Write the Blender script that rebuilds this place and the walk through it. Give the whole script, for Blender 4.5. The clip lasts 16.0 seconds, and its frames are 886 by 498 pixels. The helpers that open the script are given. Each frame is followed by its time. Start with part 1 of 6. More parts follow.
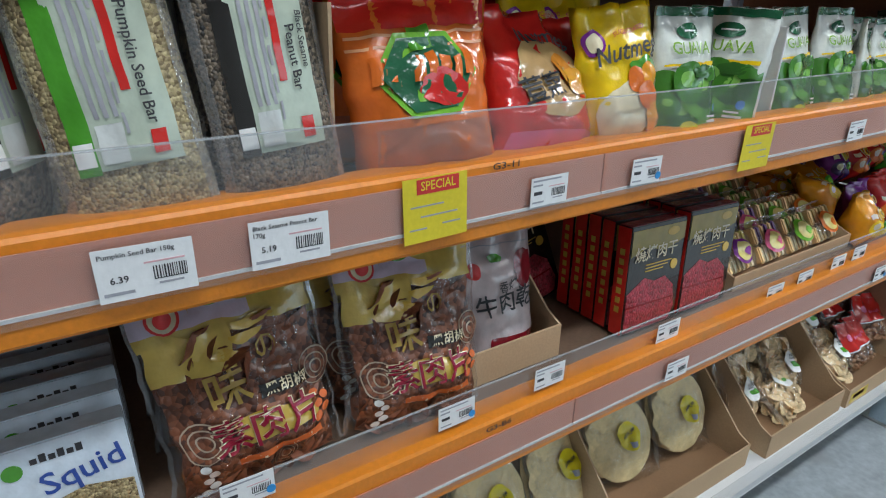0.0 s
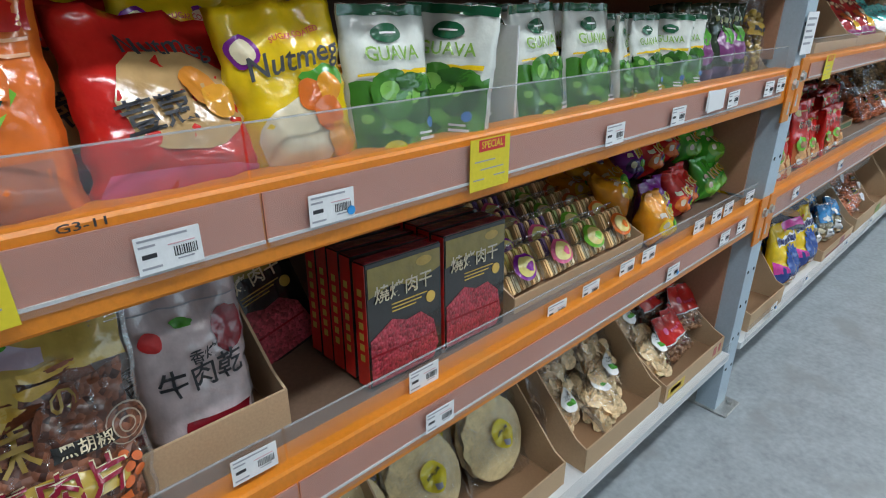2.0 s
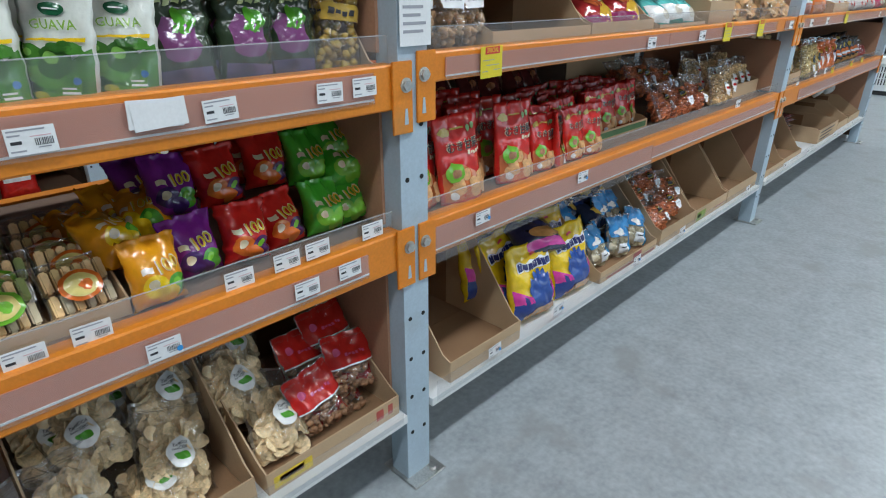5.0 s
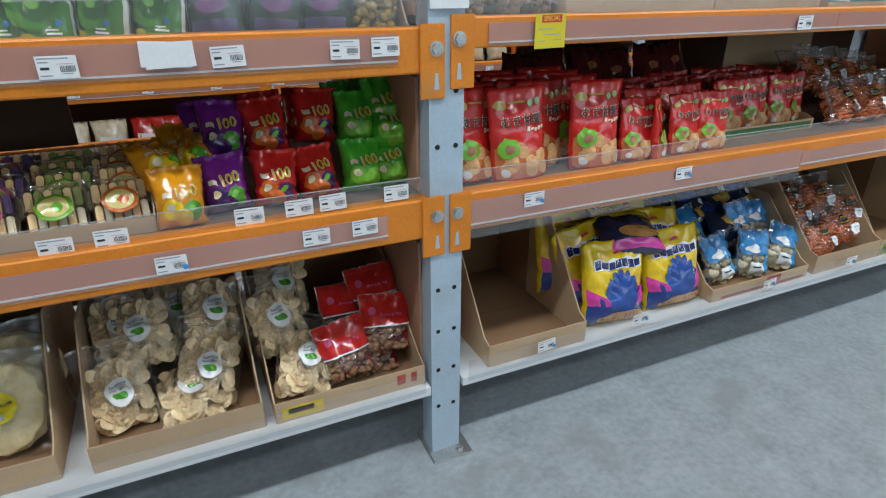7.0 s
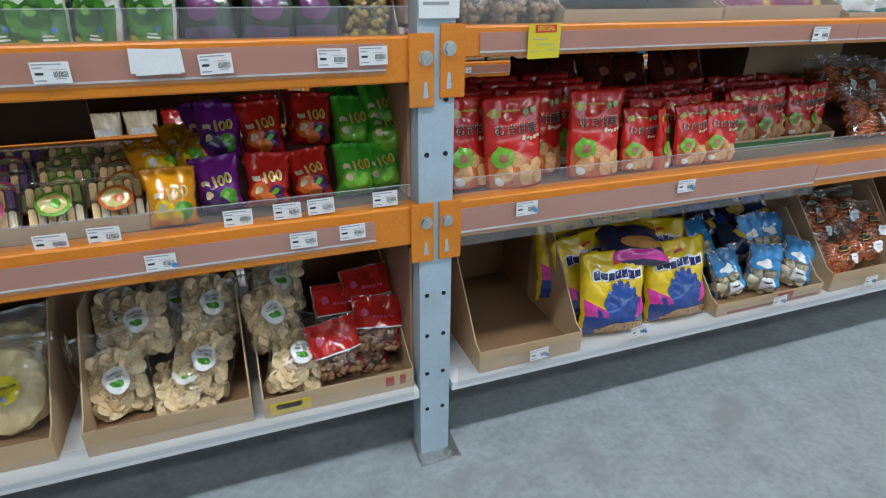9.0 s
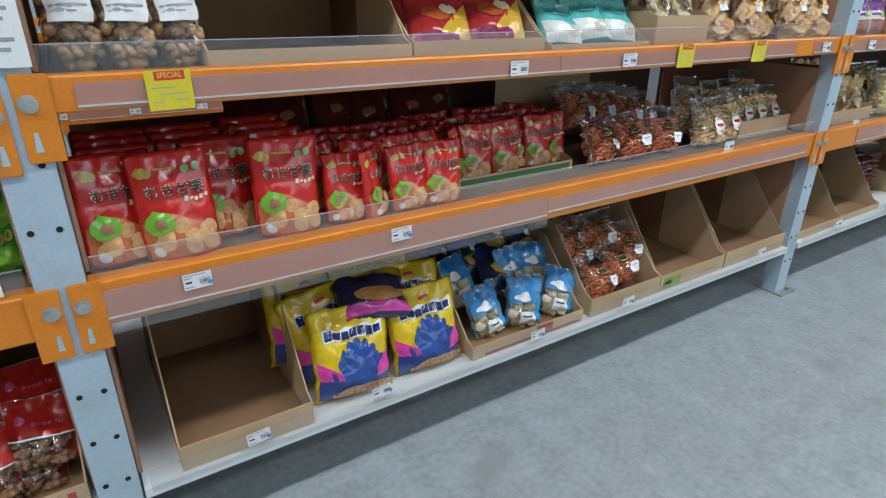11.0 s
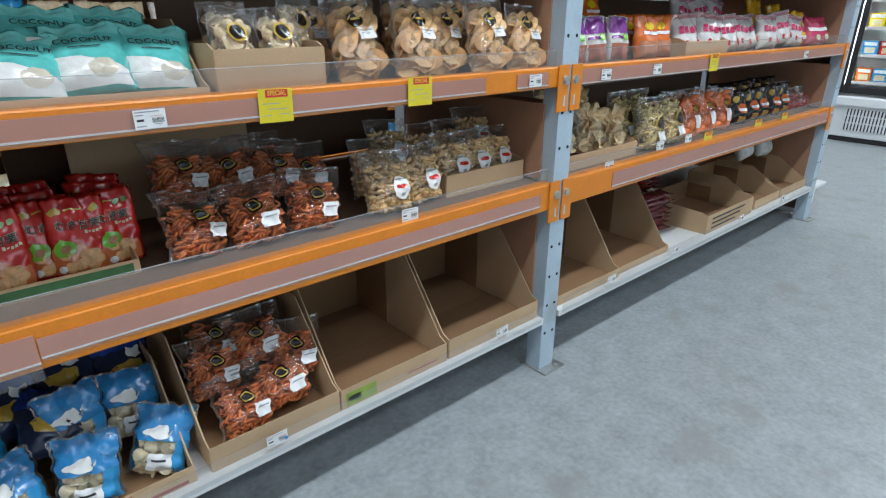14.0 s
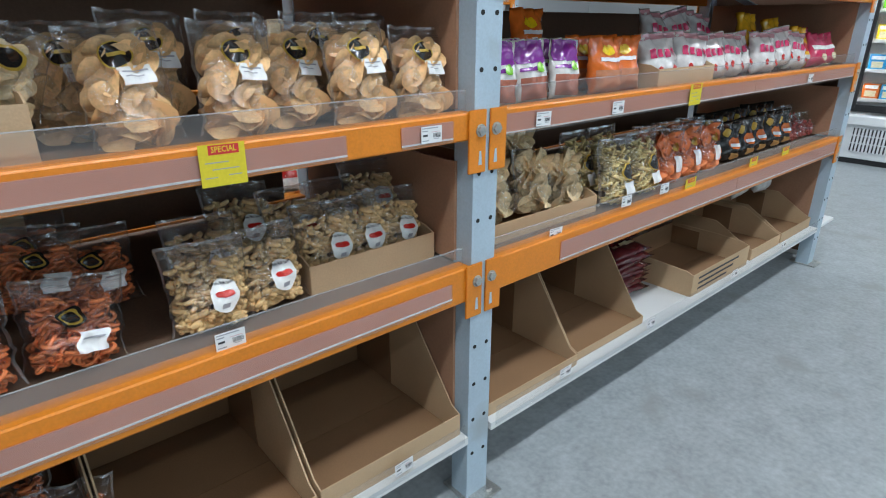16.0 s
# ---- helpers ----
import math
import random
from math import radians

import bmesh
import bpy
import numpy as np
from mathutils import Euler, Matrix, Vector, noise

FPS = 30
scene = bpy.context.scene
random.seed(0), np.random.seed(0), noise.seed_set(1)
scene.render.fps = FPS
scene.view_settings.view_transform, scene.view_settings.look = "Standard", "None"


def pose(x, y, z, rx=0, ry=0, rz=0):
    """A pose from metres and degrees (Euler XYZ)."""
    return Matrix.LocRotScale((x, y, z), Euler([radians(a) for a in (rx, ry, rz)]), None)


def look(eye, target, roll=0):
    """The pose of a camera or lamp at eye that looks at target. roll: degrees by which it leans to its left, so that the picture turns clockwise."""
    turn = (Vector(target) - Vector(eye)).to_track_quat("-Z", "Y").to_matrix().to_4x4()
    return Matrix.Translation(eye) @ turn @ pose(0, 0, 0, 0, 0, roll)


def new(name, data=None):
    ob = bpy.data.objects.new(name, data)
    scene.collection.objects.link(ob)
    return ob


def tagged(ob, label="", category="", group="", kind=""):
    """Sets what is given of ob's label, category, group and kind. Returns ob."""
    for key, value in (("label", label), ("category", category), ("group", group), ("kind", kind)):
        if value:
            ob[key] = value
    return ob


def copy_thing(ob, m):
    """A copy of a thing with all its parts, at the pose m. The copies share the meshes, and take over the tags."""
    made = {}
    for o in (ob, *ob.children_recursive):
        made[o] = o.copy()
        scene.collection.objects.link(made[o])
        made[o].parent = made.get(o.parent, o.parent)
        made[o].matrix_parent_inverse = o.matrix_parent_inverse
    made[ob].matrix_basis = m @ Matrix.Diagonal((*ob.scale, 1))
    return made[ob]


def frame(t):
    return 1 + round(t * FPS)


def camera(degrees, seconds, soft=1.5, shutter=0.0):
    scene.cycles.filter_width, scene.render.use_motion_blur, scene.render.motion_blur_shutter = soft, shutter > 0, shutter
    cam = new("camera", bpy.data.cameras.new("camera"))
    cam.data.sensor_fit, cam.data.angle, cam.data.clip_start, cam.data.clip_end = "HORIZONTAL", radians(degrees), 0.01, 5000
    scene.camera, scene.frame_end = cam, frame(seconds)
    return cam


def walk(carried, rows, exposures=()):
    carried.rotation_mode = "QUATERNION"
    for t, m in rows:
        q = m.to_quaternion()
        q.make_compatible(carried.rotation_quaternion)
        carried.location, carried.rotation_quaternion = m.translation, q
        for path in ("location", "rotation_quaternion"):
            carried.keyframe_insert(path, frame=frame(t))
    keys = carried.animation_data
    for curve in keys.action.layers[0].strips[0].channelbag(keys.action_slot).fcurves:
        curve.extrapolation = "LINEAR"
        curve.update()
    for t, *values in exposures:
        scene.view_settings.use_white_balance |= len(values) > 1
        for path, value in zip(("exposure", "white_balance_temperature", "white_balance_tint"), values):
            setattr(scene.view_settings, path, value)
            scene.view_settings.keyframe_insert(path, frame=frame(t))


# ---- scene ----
cam = camera(75.1, 16.0, soft=1.1)
PATH = [
    (0, (-0.069, -0.009, 1.35), (0.913, 1.546, 0.565), 0.5),
    (0.5, (-0.031, -0.077, 1.336), (0.945, 1.489, 0.566), 0.3),
    (1, (0.005, -0.115, 1.327), (1.03, 1.417, 0.554), 0.4),
    (1.5, (0.113, -0.09, 1.33), (1.24, 1.364, 0.545), 0.3),
    (2, (0.258, -0.034, 1.351), (1.517, 1.304, 0.561), -0.0),
    (2.5, (0.406, -0.085, 1.351), (1.773, 1.139, 0.554), -0.0),
    (3, (0.611, -0.229, 1.361), (2.011, 0.957, 0.566), -0.5),
    (3.5, (0.79, -0.285, 1.337), (2.198, 0.887, 0.534), -0.2),
    (4, (1.01, -0.306, 1.358), (2.423, 0.851, 0.543), -0.2),
    (4.2, (1.086, -0.313, 1.35), (2.501, 0.84, 0.532), -0.0),
    (6.3, (1.52, -0.691, 1.298), (2.429, 0.884, 0.465), -0.1),
    (6.5, (1.582, -0.698, 1.286), (2.435, 0.907, 0.452), -0.3),
    (7, (1.607, -0.676, 1.265), (2.352, 0.979, 0.424), -0.0),
    (7.5, (1.591, -0.654, 1.262), (2.256, 1.032, 0.417), 0.3),
    (8, (1.587, -0.649, 1.26), (2.198, 1.049, 0.397), 0.4),
    (8.2, (1.593, -0.653, 1.264), (2.194, 1.046, 0.397), 0.4),
    (10.3, (2.059, -0.806, 1.339), (2.886, 0.817, 0.513), 0.8),
    (10.5, (2.109, -0.763, 1.336), (2.983, 0.839, 0.517), 0.7),
    (11, (2.238, -0.73, 1.333), (3.23, 0.809, 0.53), 0.7),
    (11.5, (2.465, -0.769, 1.34), (3.523, 0.741, 0.566), 0.1),
    (12, (2.63, -0.76, 1.311), (3.728, 0.735, 0.563), 0.0),
    (12.5, (2.812, -0.68, 1.33), (3.935, 0.791, 0.573), 0.1),
    (13, (2.993, -0.641, 1.338), (4.17, 0.782, 0.571), 0.4),
    (13.5, (3.228, -0.703, 1.363), (4.434, 0.699, 0.6), 0.3),
    (14, (3.38, -0.743, 1.353), (4.599, 0.655, 0.604), 0.2),
    (14.5, (3.539, -0.659, 1.358), (4.776, 0.72, 0.605), 0.5),
    (15, (3.667, -0.551, 1.369), (4.917, 0.817, 0.615), 0.6),
    (15.5, (3.839, -0.501, 1.375), (5.087, 0.873, 0.631), 0.4),
    (16, (4.024, -0.497, 1.394), (5.246, 0.91, 0.668), 0.1),
]
walk(cam, [(t, look(eye, target, roll)) for t, eye, target, roll in PATH])

# ==== build
# ---- light ----
world = bpy.data.worlds.new("world")
world.use_nodes = True
scene.world = world
sky = world.node_tree.nodes.new("ShaderNodeTexSky")
sky.sky_type, sky.sun_disc, sky.sun_elevation = "NISHITA", False, radians(50)
world.node_tree.links.new(sky.outputs[0], world.node_tree.nodes["Background"].inputs[0])
world.node_tree.nodes["Background"].inputs[1].default_value = 0.1
scene.view_settings.exposure = 0.0


def lamp(x, y, z, sx, sy, power, colour=(0.84, 0.93, 1.0), turn=(0, 0, 0)):
    data = bpy.data.lights.new("lamp", "AREA")
    data.shape, data.size, data.size_y, data.energy, data.color = "RECTANGLE", sx, sy, power, colour
    ob = new("lamp", data)
    ob.matrix_world = pose(x, y, z, *turn)
    return ob


# Fixtures are unseen; the row at -3.0 is added for packet gloss and fill.
LAMP_ROWS = [(-0.8, 175), (-3.0, 65), (2.6, 150)]
for ly, power in LAMP_ROWS:
    for lx in (0.5, 5.0, 9.5):
        lamp(lx, ly, 4.0, 3.2, 0.25, power * 0.5)
# added unseen lamp: assumed daylight towards the aisle's end, narrowed for packet highlights
lamp(7.0, -5.35, 2.1, 10.5, 0.9, 72, (0.62, 0.85, 1.0), (90, 0, 0))


# ---- materials ----
def nodes_of(name):
    m = bpy.data.materials.new(name)
    m.use_nodes = True
    return m, m.node_tree.nodes, m.node_tree.links, m.node_tree.nodes["Principled BSDF"]


def paint(name, colour, rough=0.5, metal=0.0, vary=0.12, scale=18.0, bump=0.15, grain=160.0, coat=0.0, spread=0.0, dirt=None, dirt_at=0.62, pieces=False):
    """A surface with tone changes at two scales, fine relief and, if asked, stains."""
    m, n, l, b = nodes_of(name)
    tc = n.new("ShaderNodeTexCoord")
    big, fine = n.new("ShaderNodeTexNoise"), n.new("ShaderNodeTexNoise")
    big.inputs["Scale"].default_value, fine.inputs["Scale"].default_value = scale, grain
    big.inputs["Detail"].default_value, fine.inputs["Detail"].default_value = 5, 3
    for t in (big, fine):
        l.new(tc.outputs["Object"], t.inputs["Vector"])
    add = n.new("ShaderNodeMath")
    add.operation = "ADD"
    l.new(big.outputs[0], add.inputs[0])
    l.new(fine.outputs[0], add.inputs[1])
    if spread:
        info = n.new("ShaderNodeNewGeometry" if pieces else "ShaderNodeObjectInfo")
        mul = n.new("ShaderNodeMath")
        mul.operation, mul.inputs[1].default_value, mul.inputs[2].default_value = "MULTIPLY_ADD", spread, -spread / 2
        l.new(info.outputs["Random Per Island" if pieces else "Random"], mul.inputs[0])
        more = n.new("ShaderNodeMath")
        l.new(add.outputs[0], more.inputs[0])
        l.new(mul.outputs[0], more.inputs[1])
        add = more
    ramp = n.new("ShaderNodeMapRange")
    ramp.inputs[1].default_value, ramp.inputs[2].default_value = 0.6, 1.4
    ramp.inputs[3].default_value, ramp.inputs[4].default_value = 1 - vary, 1 + vary
    l.new(add.outputs[0], ramp.inputs[0])
    mix = n.new("ShaderNodeMix")
    mix.data_type, mix.blend_type = "RGBA", "MULTIPLY"
    mix.inputs[0].default_value = 1
    mix.inputs[6].default_value = (*colour, 1)
    l.new(ramp.outputs[0], mix.inputs[7])
    out = mix.outputs[2]
    if dirt:
        st = n.new("ShaderNodeTexNoise")
        st.inputs["Scale"].default_value, st.inputs["Detail"].default_value = scale * 0.45, 8
        l.new(tc.outputs["Object"], st.inputs["Vector"])
        r2 = n.new("ShaderNodeMapRange")
        r2.inputs[1].default_value, r2.inputs[2].default_value = dirt_at, dirt_at + 0.1
        r2.inputs[4].default_value = 0.7
        l.new(st.outputs[0], r2.inputs[0])
        m2 = n.new("ShaderNodeMix")
        m2.data_type = "RGBA"
        l.new(r2.outputs[0], m2.inputs[0])
        l.new(out, m2.inputs[6])
        m2.inputs[7].default_value = (*dirt, 1)
        out = m2.outputs[2]
    l.new(out, b.inputs["Base Color"])
    b.inputs["Metallic"].default_value, b.inputs["Coat Weight"].default_value = metal, coat
    rr = n.new("ShaderNodeMapRange")
    rr.inputs[3].default_value, rr.inputs[4].default_value = max(rough - 0.1, 0.03), min(rough + 0.1, 1)
    l.new(big.outputs[0], rr.inputs[0])
    l.new(rr.outputs[0], b.inputs["Roughness"])
    bp = n.new("ShaderNodeBump")
    bp.inputs["Strength"].default_value, bp.inputs["Distance"].default_value = bump, 0.002
    l.new(fine.outputs[0], bp.inputs["Height"])
    l.new(bp.outputs[0], b.inputs["Normal"])
    return m


def film(name, colour=(1, 1, 1), gloss=0.10, rough=0.12, haze=0.0, relief=0.55, ior=1.2):
    """Clear thin plastic: lets light through, with a Fresnel gloss and crumpled relief."""
    m, n, l, b = nodes_of(name)
    n.remove(b)
    tr, gl, di = n.new("ShaderNodeBsdfTransparent"), n.new("ShaderNodeBsdfGlossy"), n.new("ShaderNodeBsdfDiffuse")
    tr.inputs[0].default_value = (*colour, 1)
    gl.inputs["Roughness"].default_value = rough
    di.inputs[0].default_value = (0.8, 0.8, 0.8, 1)
    fr, add = n.new("ShaderNodeFresnel"), n.new("ShaderNodeMath")
    fr.inputs[0].default_value = ior
    add.inputs[1].default_value = gloss
    l.new(fr.outputs[0], add.inputs[0])
    tc, no, bp = n.new("ShaderNodeTexCoord"), n.new("ShaderNodeTexNoise"), n.new("ShaderNodeBump")
    no.inputs["Scale"].default_value, no.inputs["Detail"].default_value, no.inputs["Distortion"].default_value = 46, 3, 1.6
    bp.inputs["Strength"].default_value, bp.inputs["Distance"].default_value = relief, 0.008
    l.new(tc.outputs["Object"], no.inputs["Vector"])
    l.new(no.outputs[0], bp.inputs["Height"])
    l.new(bp.outputs[0], gl.inputs["Normal"])
    hz = n.new("ShaderNodeMixShader")
    hz.inputs[0].default_value = haze
    l.new(tr.outputs[0], hz.inputs[1])
    l.new(di.outputs[0], hz.inputs[2])
    mx = n.new("ShaderNodeMixShader")
    l.new(add.outputs[0], mx.inputs[0])
    l.new(hz.outputs[0], mx.inputs[1])
    l.new(gl.outputs[0], mx.inputs[2])
    l.new(mx.outputs[0], n["Material Output"].inputs[0])
    return m


def glow(name, colour, strength):
    m, n, l, b = nodes_of(name)
    b.inputs["Emission Color"].default_value, b.inputs["Emission Strength"].default_value = (*colour, 1), strength
    b.inputs["Base Color"].default_value = (*colour, 1)
    return m


FOIL = {}


def foil(r, g, b, rough=0.15):
    """Printed glossy packet foil of one ink colour."""
    key = (r, g, b, rough)
    if key not in FOIL:
        FOIL[key] = paint("printed_foil", (r, g, b), rough, vary=0.2, scale=22, grain=42, bump=1.0, coat=0.5)
    return FOIL[key]


ORANGE = paint("orange_enamel", (0.74, 0.23, 0.015), 0.38, vary=0.12, scale=9, dirt=(0.42, 0.22, 0.07), dirt_at=0.66)
BLUEGREY = paint("blue_grey_enamel", (0.42, 0.52, 0.60), 0.45, vary=0.10, scale=7, dirt=(0.34, 0.37, 0.38), dirt_at=0.62)
STRIP = paint("brown_label_strip", (0.56, 0.22, 0.14), 0.32, vary=0.12, scale=5)
WHITE_EDGE = paint("white_plastic_edge", (0.72, 0.70, 0.68), 0.4)
PAPER = paint("label_paper", (0.80, 0.80, 0.80), 0.6, vary=0.05)
INK = paint("black_ink", (0.03, 0.03, 0.035), 0.6)
GREYINK = paint("grey_ink", (0.34, 0.34, 0.37), 0.6)
REDINK = paint("red_ink", (0.62, 0.03, 0.03), 0.5)
BLUEDOT = paint("blue_sticker", (0.03, 0.28, 0.65), 0.5)
YELLOW = paint("yellow_card", (0.72, 0.58, 0.025), 0.6, vary=0.08)
AMBER = paint("yellow_print", (0.75, 0.58, 0.03), 0.6)
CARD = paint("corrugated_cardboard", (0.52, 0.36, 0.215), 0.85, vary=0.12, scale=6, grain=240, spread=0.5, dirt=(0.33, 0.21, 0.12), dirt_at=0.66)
# Reddish-brown inner board, with the shade inside open cartons put into its colour.
CARD_SHADED = paint("cardboard_inside_shaded", (0.27, 0.15, 0.075), 0.9, vary=0.12, scale=7, grain=240, spread=0.4)
BOARD = paint("brown_backing_board", (0.17, 0.09, 0.055), 0.75, vary=0.14, scale=4, grain=120)
SIDE = paint("reddish_side_board", (0.40, 0.215, 0.13), 0.7, vary=0.12, scale=4, grain=120)
PLY = paint("shelf_chipboard", (0.16, 0.095, 0.06), 0.7, vary=0.2, scale=8)
SHELF_WHITE = paint("white_shelf_laminate", (0.72, 0.73, 0.73), 0.35, vary=0.06, scale=5, dirt=(0.5, 0.5, 0.48), dirt_at=0.66)
STEEL = paint("zinc_steel", (0.55, 0.55, 0.53), 0.38, metal=0.9, vary=0.2, scale=40)
DARK = paint("hole_shade", (0.015, 0.015, 0.015), 0.9)
ACRYLIC = film("clear_acrylic", (0.97, 0.975, 0.98), 0.06, 0.1, 0.035, 0.02, 1.0)
BAG = film("clear_bag_film", (0.985, 0.985, 0.98), 0.12, 0.05, 0.006, 0.9, 1.0)
LIP_EDGE = film("frosted_plastic_edge", (0.9, 0.92, 0.94), 0.2, 0.25, 0.3, 0.0, 1.0)
ZIP = film("clear_zip_ridge", (0.9, 0.9, 0.9), 0.22, 0.12, 0.15, 0.2, 1.0)
GLASS = film("door_glass", (0.96, 0.98, 0.98), 0.05, 0.02, 0.0, 0.0, 1.0)
CONCRETE = paint("sealed_concrete", (0.335, 0.365, 0.38), 0.38, vary=0.26, scale=9.0, grain=45, bump=0.05, dirt=(0.27, 0.28, 0.275), dirt_at=0.58)
WALLP = paint("grey_wall_paint", (0.45, 0.46, 0.47), 0.7, vary=0.05, scale=1)
BLACK = paint("black_frame_paint", (0.02, 0.02, 0.022), 0.4)
FREEZER_WHITE = paint("white_freezer_enamel", (0.75, 0.77, 0.78), 0.35, vary=0.05, scale=3)


# ---- mesh helpers ----
def part(name, bm, material, parent=None, label="", smooth=False):
    me = bpy.data.meshes.new(name)
    bm.normal_update()
    bm.to_mesh(me)
    bm.free()
    if smooth:
        me.polygons.foreach_set("use_smooth", [True] * len(me.polygons))
    for x in (material if isinstance(material, (list, tuple)) else [material]):
        me.materials.append(x)
    ob = new(name, me)
    ob.parent = parent
    return tagged(ob, label)


def thing(name, m, label, category, group=""):
    ob = new(name)
    ob.empty_display_size = 0.05
    ob.matrix_world = m
    return tagged(ob, label, category, group)


def add_box(bm, x0, x1, y0, y1, z0, z1, bevel=0.0):
    """A box with softened edges."""
    vs = [bm.verts.new((x, y, z)) for z in (z0, z1) for y in (y0, y1) for x in (x0, x1)]
    fs = [bm.faces.new([vs[i] for i in f]) for f in ((0, 2, 3, 1), (4, 5, 7, 6), (0, 1, 5, 4), (2, 6, 7, 3), (0, 4, 6, 2), (1, 3, 7, 5))]
    if bevel:
        es = {e for f in fs for e in f.edges}
        bmesh.ops.bevel(bm, geom=list(es), offset=bevel, segments=2, affect="EDGES")
    return bm


def box(*a, bevel=0.0):
    return add_box(bmesh.new(), *a, bevel=bevel)


def prism(points, axis, a, b):
    """A polygon given in the plane across axis, extruded from a to b."""
    bm = bmesh.new()
    put = {"x": lambda p, d: (d, p[0], p[1]), "y": lambda p, d: (p[0], d, p[1]), "z": lambda p, d: (p[0], p[1], d)}[axis]
    lo, hi = [bm.verts.new(put(p, a)) for p in points], [bm.verts.new(put(p, b)) for p in points]
    bm.faces.new(lo)
    bm.faces.new(hi[::-1])
    for i in range(len(points)):
        j = (i + 1) % len(points)
        bm.faces.new((lo[j], lo[i], hi[i], hi[j]))
    bmesh.ops.recalc_face_normals(bm, faces=bm.faces[:])
    return bm


def cyl(x, y, z, r, d, axis="y", n=16, bevel=0.0):
    ring = [(r * math.cos(2 * math.pi * i / n), r * math.sin(2 * math.pi * i / n)) for i in range(n)]
    bm = prism(ring, axis, -d / 2, d / 2)
    bmesh.ops.translate(bm, verts=bm.verts[:], vec=(x, y, z))
    return bm


TEXT = {}


def letters(text, size):
    """Vertices and faces of a line of lettering, centred, in its own plane."""
    if (text, size) not in TEXT:
        cu = bpy.data.curves.new("lettering", "FONT")
        cu.body, cu.size, cu.align_x, cu.align_y, cu.resolution_u, cu.offset = text, size, "CENTER", "CENTER", 2, size * 0.012
        ob = bpy.data.objects.new("lettering", cu)
        scene.collection.objects.link(ob)
        me = bpy.data.meshes.new_from_object(ob.evaluated_get(bpy.context.evaluated_depsgraph_get()))
        TEXT[text, size] = ([tuple(v.co[:2]) for v in me.vertices], [tuple(p.vertices) for p in me.polygons])
        bpy.data.objects.remove(ob)
        bpy.data.meshes.remove(me)
        bpy.data.curves.remove(cu)
    return TEXT[text, size]


